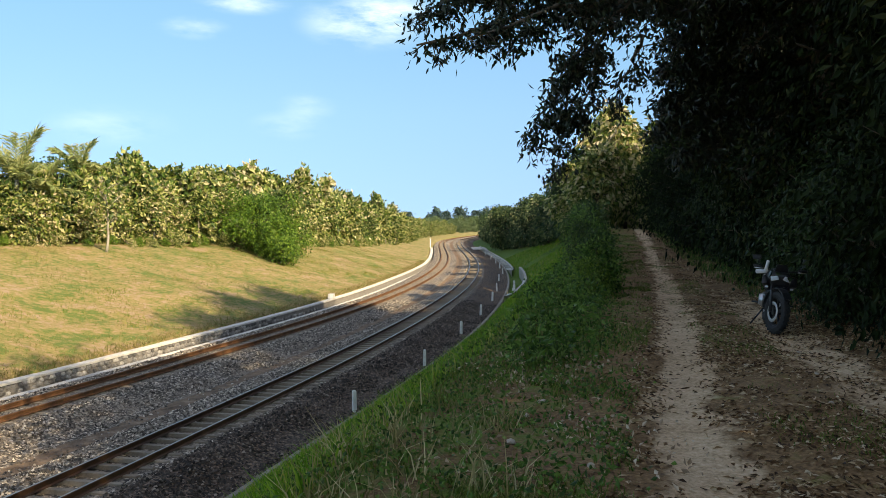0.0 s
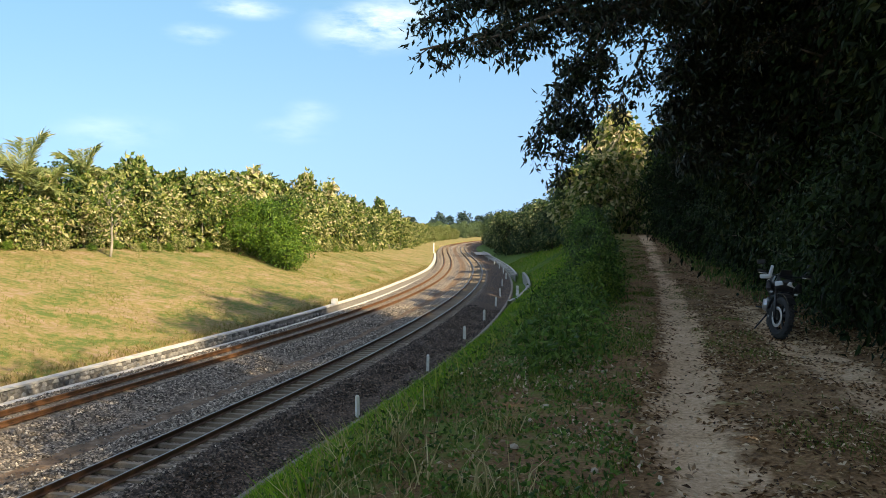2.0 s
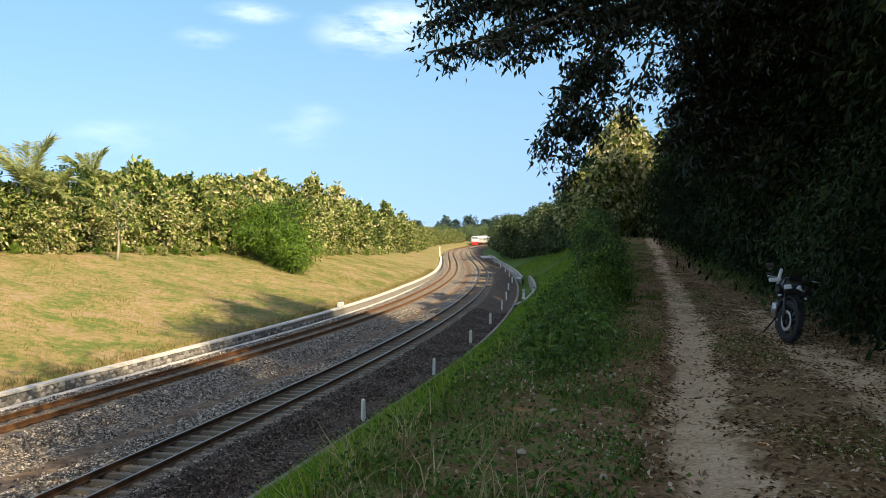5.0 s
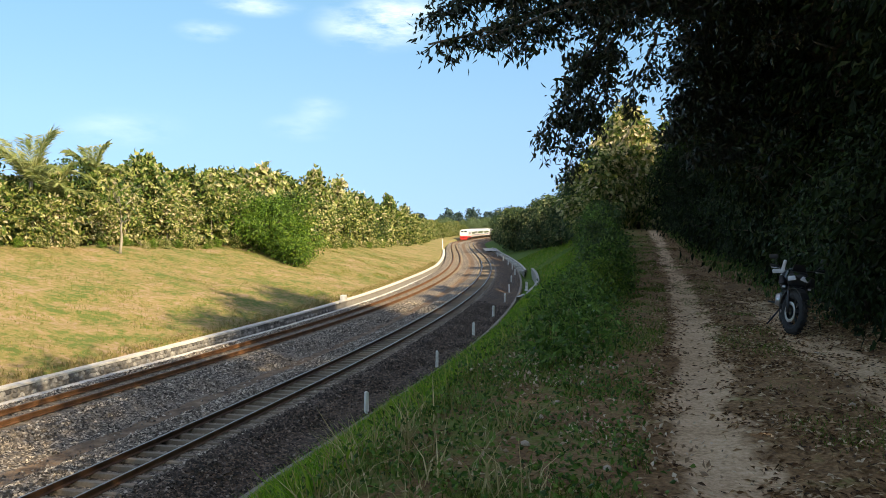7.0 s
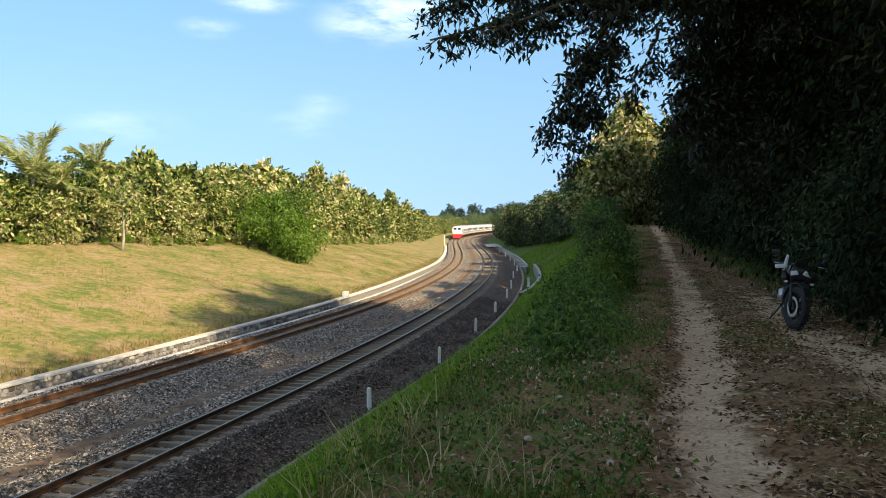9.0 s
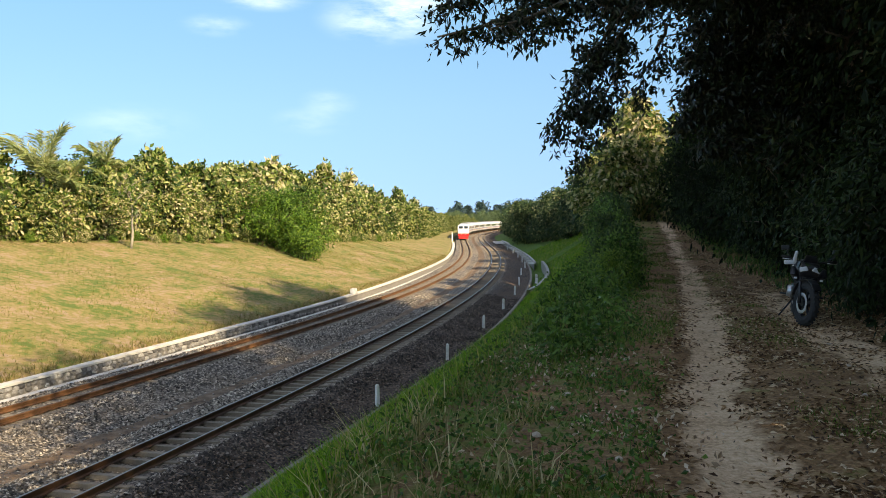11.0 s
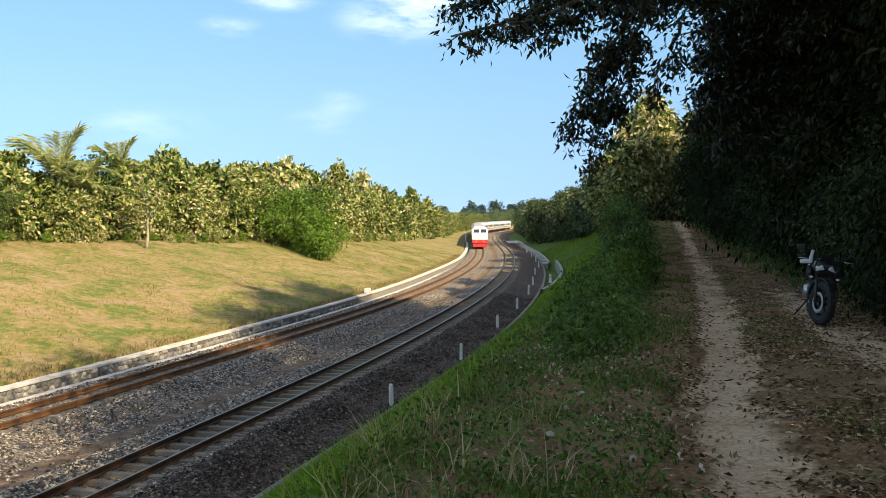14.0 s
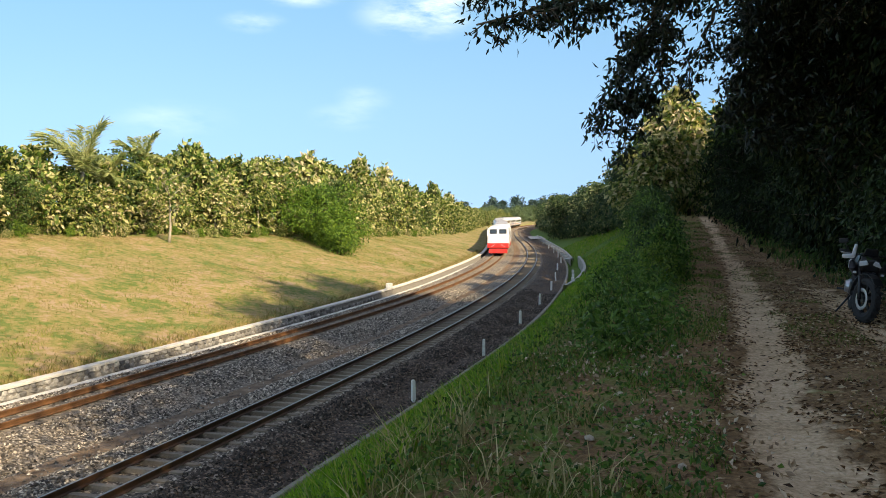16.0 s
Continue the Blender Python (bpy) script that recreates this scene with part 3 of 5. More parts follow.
def build_track(x_of, label, y_from):
    root = tagged(empty("railway_track"), label, "railway track", "tracks", "structure")
    for o in (-0.5335, 0.5335):
        strip("rail", x_of, [(p + o, z) for p, z in RAIL], -30, 470, 1.0, M_RAIL if y_from < 15 else M_RUST, root, smooth=False)
        if y_from < 15:
            strip("railhead", x_of, [(o - 0.024, 0.003), (o + 0.024, 0.003)], -30, 470, 1.0, M_HEAD, root, "worn bright running surface")
    bm = bmesh.new()
    box_into(bm, 2.0, 0.17, 0.17, bevel=0.0, taper=0.93)
    me = bpy.data.meshes.new("sleeper")
    bm.to_mesh(me)
    bm.free()
    me.materials.append(M_SLEEPER)
    y, count, rest = y_from, 0, Soup()
    rng = random.Random(4)
    vs = np.array([v.co for v in me.vertices])
    fs = [tuple(p.vertices) for p in me.polygons]
    while y < 260:
        k = float(near_slope(x_of, y))
        a = -math.degrees(math.atan(k))
        m = pose(float(x_of(y)), y, (-0.325 if y_from < 15 else -0.35) + float(grade(y)) + rng.uniform(-0.006, 0.006), 0, 0, a + rng.uniform(-0.7, 0.7))
        if count < 290:
            s = new("sleeper", me)
            s.parent, s.matrix_basis = root, m
        else:
            mm = np.array(m)
            rest.add(vs @ mm[:3, :3].T + mm[:3, 3], fs)
        y += 0.6 / math.sqrt(1 + k * k)
        count += 1
    tagged(rest.make("distant_sleepers", M_SLEEPER, root, smooth=False), kind="stuff")
    return root


def near_slope(x_of, y):
    return (x_of(np.array(y + 0.5)) - x_of(np.array(y - 0.5)))


build_track(near_x, "dark steel rails on worn concrete sleepers in ballast", 12.0)
build_track(far_x, "rusty orange-brown steel rails on concrete sleepers", 16.0)


# ---- walls, kerbs and posts along the line ----
def frame_at(x_of, y, off=0.0, z=0.0):
    k = float(near_slope(x_of, y))
    c = 1 / math.sqrt(1 + k * k)
    return pose(float(x_of(y)) + off * c, y - off * k * c, z + float(grade(y)), 0, 0, -math.degrees(math.atan(k)))


def stone_mesh(seed, sx, sy, sz):
    """A rough rubble stone of 20 triangles."""
    r = random.Random(seed)
    bm = bmesh.new()
    bmesh.ops.create_icosphere(bm, subdivisions=1, radius=1.0)
    for v in bm.verts:
        v.co = Vector((v.co.x * sx * r.uniform(0.42, 0.6), v.co.y * sy * r.uniform(0.4, 0.62), (v.co.z * r.uniform(0.42, 0.6) + 0.5) * sz))
    me = bpy.data.meshes.new("stone")
    bm.to_mesh(me)
    bm.free()
    me.materials.append(M_STONE)
    return me


def build_left_wall():
    wall = tagged(empty("retaining_wall"), "low grey masonry wall with a whitewashed coping", "wall", kind="structure")
    strip("core", wall_x, [(-0.3, -0.65), (-0.3, 0.0), (0.0, 0.0), (0.02, -0.65)], 0, 170, 0.8, M_MORTAR, wall)
    strip("coping", wall_x, [(-0.34, -0.02), (-0.34, 0.06), (0.05, 0.07), (0.07, 0.055), (0.07, -0.02)], 0, 170, 0.8, M_LIME, wall, "whitewashed concrete coping")
    strip("gutter", wall_x, [(0.0, -0.56), (0.36, -0.56)], 0, 170, 0.8, M_MORTAR, wall, "silted concrete gutter")
    strip("gutter_kerb", wall_x, [(0.36, -0.62), (0.36, -0.32), (0.40, -0.30), (0.66, -0.30), (0.69, -0.32), (0.69, -0.62)], 0, 170, 0.8, M_LIME, wall, "pale concrete gutter kerb")
    kinds = [stone_mesh(i, w, 0.16, h) for i, (w, h) in enumerate([(0.36, 0.24), (0.28, 0.21), (0.44, 0.25), (0.32, 0.20), (0.40, 0.22), (0.24, 0.19)])]
    rng, n = random.Random(8), 0
    for row in range(3):
        y = 24.0 + rng.uniform(0, 0.2)
        while y < 56 and n < 300:
            me = rng.choice(kinds)
            ob = new("stone", me)
            ob.parent = wall
            ob.matrix_basis = frame_at(wall_x, y, 0.0, -0.59 + row * 0.185 + rng.uniform(-0.03, 0.03)) @ pose(0, 0, 0, rng.choice((0, 180)) * 0, rng.uniform(-16, 16), 90 + rng.uniform(-8, 8))
            y += rng.uniform(0.24, 0.36)
            n += 1
    # weep marker on the coping
    bm = bmesh.new()
    box_into(bm, 0.35, 0.5, 0.35, bevel=0.03)
    ob = part("marker_block", bm, M_WHITE, wall, "whitewashed concrete block")
    ob.matrix_basis = frame_at(wall_x, 58.5, -0.1, 0.06)


def build_right_kerb():
    kerb = tagged(empty("drain_kerb"), "pale concrete kerb between ballast and grass slope", "kerb", kind="structure")
    strip("kerb_edge", kerb_x, [(-0.06, -0.68), (-0.06, -0.42), (-0.03, -0.40), (0.10, -0.40), (0.13, -0.43), (0.13, -1.2)], 0, 190, 0.8, M_KERB, kerb)

    def basin_x(y):
        return kerb_x(y) + np.interp(y, [61, 66, 72, 80, 90, 98], [0.35, 0.9, 1.3, 1.6, 1.65, 1.6])

    def outer_x(y):
        return kerb_x(y) + 0.8
    strip("basin_wall", basin_x, [(-0.08, -1.2), (-0.1, 0.0), (-0.06, 0.03), (0.16, 0.03), (0.2, -0.3)], 61, 97.5, 0.8, M_CONC, kerb, "pale concrete wall of a drain basin")
    strip("outer_wall", outer_x, [(-0.1, -1.2), (-0.1, -0.16), (-0.06, -0.13), (0.12, -0.13), (0.16, -0.5)], 97.5, 190, 1.0, M_CONC, kerb, "pale concrete outer wall of the drain")
    # sunlit patch of kerbside soil: a slab whose whitish colour supplies the brightness
    strip("apron", kerb_x, [(-1.4, -0.5), (-1.3, -0.34), (1.6, -0.30), (1.7, -0.6)], 170, 188, 1.0, M_LIME, kerb, "sunlit pale soil at the end of the drain, brightness put into its colour")
    for y in (66.5, 69.5, 73, 77, 82):
        bm = bmesh.new()
        box_into(bm, 0.22, 0.3, 0.75, bevel=0.02)
        part("baffle", bm, M_WHITE, kerb, "whitewashed baffle block").matrix_basis = frame_at(kerb_x, y, 0.55, -1.15)
    for y in np.arange(99, 150, 5.5):
        bm = bmesh.new()
        box_into(bm, 0.8, 0.2, 0.18, bevel=0.02)
        part("strut", bm, M_WHITE, kerb, "whitewashed strut across the drain").matrix_basis = frame_at(kerb_x, float(y), 0.45, -0.4)


def build_posts():
    """White cable-marker posts at the toe of the ballast."""
    root = tagged(empty("marker_post"), "slim whitewashed concrete marker post beside the ballast", "post", "marker posts")
    bm = bmesh.new()
    box_into(bm, 0.12, 0.12, 0.74, bevel=0.012, taper=0.9)
    part("shaft", bm, M_WHITE, root)
    bm = bmesh.new()
    box_into(bm, 0.108, 0.108, 0.035, pose(0, 0, 0.74), bevel=0.01, taper=0.5)
    part("cap", bm, M_WHITE, root)
    spots = [(-2.6, 26.7), (-0.5, 35.1), (1.3, 44.8), (2.8, 53.6), (4.15, 63), (5.1, 71.6), (6.1, 83)]
    spots += [(float(kerb_x(y)) - 0.45, y) for y in (94, 105, 117, 130, 145)]
    rng = random.Random(3)
    for i, (x, y) in enumerate(spots):
        m = pose(x, y, -0.62 + float(grade(y)), rng.uniform(-3, 3), rng.uniform(-3, 3), rng.uniform(0, 90))
        if i == 0:
            root.matrix_basis = m
        else:
            copy_thing(root, m)
    tall = tagged(empty("signal_post", pose(float(wall_x(172)) - 0.4, 172, float(grade(172)) - 0.05)), "white trackside post on the wall", "post")
    bm = bmesh.new()
    box_into(bm, 0.24, 0.24, 1.9, bevel=0.02, taper=0.85)
    part("shaft", bm, M_WHITE, tall)
    bm = bmesh.new()
    box_into(bm, 0.34, 0.34, 0.1, pose(0, 0, 1.9), bevel=0.03)
    part("cap", bm, M_WHITE, tall)


build_left_wall()
build_right_kerb()
build_posts()


# ---- plants ----
def on_ground(x, y, dz=0.0):
    return Vector((x, y, float(ground_z(np.array(x), np.array(y))) + dz))


def limb_path(rng, a, d, length, steps=5, bend=0.25, rise=0.0):
    p, d = [np.array(a, float)], np.array(d, float)
    d = d / np.linalg.norm(d)
    for _ in range(steps):
        d = d + rng.normal(size=3) * bend + np.array([0, 0, rise])
        d /= np.linalg.norm(d)
        p.append(p[-1] + d * length / steps)
    return np.array(p)


def make_tree(label, seed, height, spread, first, limbs, leaf, n, clump, material, bark, trunk_r, droop=0.5, category="tree", twig=False, name="tree", lit=False):
    """A tapered trunk, limbs and twigs, and a crown of leaf clumps along them."""
    rng = np.random.default_rng(seed)
    root = tagged(empty(name), label, category)
    wood, centres = Soup(), []
    stem = limb_path(rng, (0, 0, -0.15), (rng.normal() * 0.05, rng.normal() * 0.05, 1), height * 0.92 + 0.15, 8, 0.06, 0.05)
    wood.tube(stem, np.linspace(trunk_r, trunk_r * 0.18, len(stem)), 7)
    for i in range(limbs):
        h = first + (1 - first) * (i + rng.uniform(0, 1)) / limbs
        j = min(h * (len(stem) - 1), len(stem) - 1.001)
        a = stem[int(j)] + (stem[int(j) + 1] - stem[int(j)]) * (j - int(j))
        az = i * 2.4 + rng.uniform(-0.5, 0.5)
        prof = math.sin(math.pi * min(1, max(0.12, (h - first) / (1 - first) * 0.8 + 0.18))) ** 0.7
        ln = spread * prof * rng.uniform(0.7, 1.15)
        path = limb_path(rng, a, (math.cos(az), math.sin(az), rng.uniform(0.1, 0.8)), ln, 5, 0.18, 0.03)
        wood.tube(path, np.linspace(trunk_r * 0.38, trunk_r * 0.08, len(path)), 5)
        for q in (2, 3, 4, 5):
            centres.append(path[q])
            for _ in range(2):
                tw = limb_path(rng, path[q], rng.normal(size=3) + np.array([0, 0, 0.3]), ln * 0.3 + 0.15, 2, 0.2)
                if twig:
                    wood.tube(tw, [trunk_r * 0.1, trunk_r * 0.07, trunk_r * 0.03], 3)
                centres.append(tw[-1])
    centres.append(stem[-1])
    c = np.array(centres)
    pick = rng.integers(0, len(c), n)
    off = rng.normal(size=(n, 3))
    off *= (clump * rng.uniform(0.25, 1.0, (n, 1)) / (np.linalg.norm(off, axis=1)[:, None] + 1e-6))
    at = c[pick] + off
    at = at[at[:, 2] > 0.05]
    along = off[: len(at)] * 0 + (at - c.mean(axis=0)) * 0.25
    face = None
    if lit:
        out = at - np.array([0, 0, 1]) * at[:, 2:3]
        face = out / (np.linalg.norm(out, axis=1)[:, None] + 0.3) + np.array([0, 0, 0.75])
    v, f = leaves_data(rng, at, leaf[0], leaf[1], droop, along=along, face=face)
    wood.make("trunk", bark, root)
    mesh_object("crown", v, f, material, root)
    return root


def scatter(protos, spots, rng, size=(0.85, 1.2), sink=0.1, group=""):
    """Stands copies of the prototypes on the ground at the spots; the first of each proto is the proto itself."""
    used = set()
    for i, sp in enumerate(spots):
        p = protos[i % len(protos)]
        x, y = sp[0], sp[1]
        k = rng.uniform(*size) * (sp[2] if len(sp) > 2 else 1.0)
        g = on_ground(x, y, -sink)
        m = Matrix.Translation(g) @ pose(0, 0, 0, rng.uniform(-4, 4), rng.uniform(-4, 4), rng.uniform(0, 360)) @ Matrix.Diagonal((k, k, k * rng.uniform(0.92, 1.1), 1))
        if id(p) in used:
            copy_thing(p, m)
        else:
            used.add(id(p))
            p.matrix_basis = m
            if group:
                for q in protos:
                    tagged(q, group=group)


def joined(name, label, category, protos, spots, rng, size=(0.85, 1.2)):
    """Many far plants as one object: trunks and crowns of the prototypes, which are then removed."""
    vs, fs, ms, n = [], [], [], 0
    data = []
    for p in protos:
        data.append([(np.array([v.co for v in c.data.vertices]), [tuple(f.vertices) for f in c.data.polygons], c.data.materials[0]) for c in p.children])
    mats = []
    for i, sp in enumerate(spots):
        k = rng.uniform(*size) * sp[2]
        m = np.array(Matrix.Translation(on_ground(sp[0], sp[1], -0.1)) @ pose(0, 0, 0, rng.uniform(-4, 4), rng.uniform(-4, 4), rng.uniform(0, 360)) @ Matrix.Diagonal((k, k, k * rng.uniform(0.9, 1.1), 1)))
        for v, f, mat in data[i % len(data)]:
            if mat not in mats:
                mats.append(mat)
            vs.append(v @ m[:3, :3].T + m[:3, 3])
            fs += [tuple(q + n for q in t) for t in f]
            ms += [mats.index(mat)] * len(f)
            n += len(v)
    ob = mesh_object(name, np.vstack(vs), fs, mats[0])
    for mat in mats[1:]:
        ob.data.materials.append(mat)
    ob.data.polygons.foreach_set("material_index", ms)
    for p in protos:
        for c in list(p.children):
            bpy.data.objects.remove(c)
        bpy.data.objects.remove(p)
    return tagged(ob, label, category, kind="stuff")


def bank_crest(y):
    return float(wall_x(np.array(y)) - np.interp(y, [20, 50, 75, 110, 150, 200], [19, 19, 15.5, 10, 6, 4]))


def build_left_trees():
    rng = random.Random(11)
    front, back = [], []
    for row in range(4):
        y = 36.0
        while y < 340:
            d = row * 2.4 + rng.uniform(-0.6, 0.9)
            x = bank_crest(y) - d - 0.6
            k = float(np.interp(y, [45, 62, 75, 90, 105, 140, 190, 250, 340], [0.86, 0.94, 1.16, 1.30, 1.36, 1.2, 0.96, 0.88, 0.8])) * (0.82 if row == 0 else 1.0)
            (front if row < 2 and y < 130 else back).append((x, y + rng.uniform(-0.6, 0.6), k))
            y += rng.uniform(1.7, 2.5) * (1.0 + y / 260)
    rng.shuffle(front)
    rng.shuffle(back)

    def teaks(seed, n):
        return [make_tree("young teak tree with large sunlit yellow-green leaves", seed + i, 6.0, 1.7, 0.04, 26, (0.46, 0.29), 1500, 0.42, M_TEAK, M_BARK_PALE, 0.10, 0.12, lit=True, twig=True) for i in range(n)]
    cut = int(len(front) * 0.87)
    scatter(teaks(20, 5), front[:cut], rng, (0.82, 1.10), group="teak stand")
    broad = [make_tree("dense dark green tree among the teak", 30 + i, 5.6, 2.0, 0.03, 22, (0.26, 0.15), 2500, 0.55, M_LEAF, M_BARK, 0.11, 0.4, lit=True) for i in range(2)]
    scatter(broad, front[cut:], rng, (0.8, 1.1), group="undergrowth trees in the teak stand")
    joined("tree_stand", "deep stand of sunlit young teak trees", "trees", teaks(26, 2), back, rng, (0.80, 1.12))
    pale = make_tree("bare pale-trunked forked young tree at the bank's edge", 77, 5.4, 1.6, 0.45, 12, (0.36, 0.24), 260, 0.40, M_TEAK, M_BARK_PALE, 0.10, 0.3, twig=True, lit=True)
    pale.matrix_basis = Matrix.Translation(on_ground(-22.3, 57.6))
    bush = make_tree("bright green feathery small tree on the grass bank", 41, 4.7, 4.0, 0.03, 40, (0.30, 0.12), 11000, 0.62, M_BUSH, M_BARK, 0.14, 0.1, lit=True)
    bush.matrix_basis = Matrix.Translation(on_ground(-16.2, 77.0, -0.3))
    bush2 = make_tree("bright green feathery shrub on the grass bank", 42, 3.4, 2.8, 0.03, 26, (0.28, 0.11), 5600, 0.5, M_BUSH, M_BARK, 0.1, 0.1, "bush", lit=True)
    bush2.matrix_basis = Matrix.Translation(on_ground(-13.6, 74.5, -0.2))
    bush3 = make_tree("green shrub at the lower edge of the bank's thicket", 43, 2.1, 2.0, 0.03, 20, (0.26, 0.11), 3000, 0.45, M_BUSH, M_BARK, 0.08, 0.1, "bush", lit=True)
    bush3.matrix_basis = Matrix.Translation(on_ground(-12.9, 71.8, -0.2))
    low = [make_tree("low olive shrub at the foot of the teak", 45 + i, 1.7, 1.2, 0.02, 16, (0.2, 0.12), 1300, 0.4, M_TEAK if i else M_BUSH, M_BARK, 0.04, 0.2, "bush", name="bush", lit=True) for i in range(2)]
    spots = []
    y = 40.0
    while y < 120:
        spots.append((bank_crest(y) + rng.uniform(-0.2, 1.0), y, float(np.interp(y, [40, 120], [0.75, 1.15]))))
        y += rng.uniform(1.0, 2.2)
    scatter(low, spots, rng, (0.6, 1.2), group="shrubs at the bank's crest")


def build_palm(seed, x, y, trunk, reach, label):
    rng = np.random.default_rng(seed)
    root = tagged(empty("palm_tree", Matrix.Translation(on_ground(x, y, -0.2))), label, "palm tree")
    stem = limb_path(rng, (0, 0, 0), (0.06, 0.03, 1), trunk, 8, 0.03, 0.03)
    w = Soup()
    w.tube(stem, np.linspace(0.2, 0.12, len(stem)), 8)
    w.make("trunk", M_BARK_PALE, root)
    top = stem[-1]
    for i in range(13):
        az, up = i * 2.4 + rng.uniform(-0.3, 0.3), 0.5 + 3.6 * ((i * 0.618) % 1.0) ** 1.4
        d = np.array([math.cos(az), math.sin(az), up])
        d /= np.linalg.norm(d)
        n = 14
        pts, cur = [top], d.copy()
        for k in range(n):
            pts.append(pts[-1] + cur * reach / n)
            cur = cur + np.array([0, 0, -0.012 - 0.011 * k])
            cur /= np.linalg.norm(cur)
        pts = np.array(pts)
        s = Soup()
        s.tube(pts, np.linspace(0.035, 0.008, len(pts)), 4)
        at, al = [], []
        for k in range(2, n + 1):
            t = pts[k] - pts[k - 1]
            side = np.cross(t, [0, 0, 1.0])
            side /= np.linalg.norm(side) + 1e-9
            for sg in (-1, 1):
                for e in range(5):
                    at.append(pts[k - 1] + t * e / 5)
                    al.append(side * sg * 0.75 + t / np.linalg.norm(t) * 1.0 + np.array([0, 0, -0.3]))
        at, al = np.array(at), np.array(al)
        v, f = leaves_data(rng, at, reach * 0.24, 0.085, 0.05, 0.1, along=al * 3)
        s.add(v, [tuple(q) for q in f])
        s.make("frond", M_PALM, root, smooth=False)
    return root


def build_far_trees():
    rng = random.Random(5)
    spots = []
    for row, (d, k) in enumerate(((360, 0.6), (375, 0.65), (395, 0.75), (425, 0.8), (440, 0.85), (500, 0.95), (512, 1.0))):
        a = -0.10
        while a < 0.20:
            x = a * d
            if x < float(far_x(np.array(float(d)))) - 6 or x > float(near_x(np.array(float(d)))) + 9 or d > 480:
                spots.append((x, d + rng.uniform(-4, 4), k))
            a += rng.uniform(0.008, 0.012)
    far = [make_tree("far", 50 + i, 6.5, 2.6, 0.02, 20, (0.6, 0.45), 1300, 0.95, M_FAR_HAZE, M_BARK_PALE, 0.16, 0.3, lit=True) for i in range(3)]
    joined("far_wood", "distant sunlit wood of palms and broadleaf trees, leaves paled for haze", "trees", far, spots, rng, (0.75, 1.15))
    ridge = [make_tree("ridge", 60 + i, 13, 6.5, 0.1, 22, (1.8, 1.4), 900, 2.2, M_RIDGE_HAZE, M_BARK, 0.3, 0.4) for i in range(2)]
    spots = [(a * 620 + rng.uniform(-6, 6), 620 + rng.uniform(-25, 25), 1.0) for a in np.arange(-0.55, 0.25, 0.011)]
    joined("far_ridge", "treetops on the far ridge, coloured blue-green for haze", "trees", ridge, spots, rng, (0.45, 0.9))


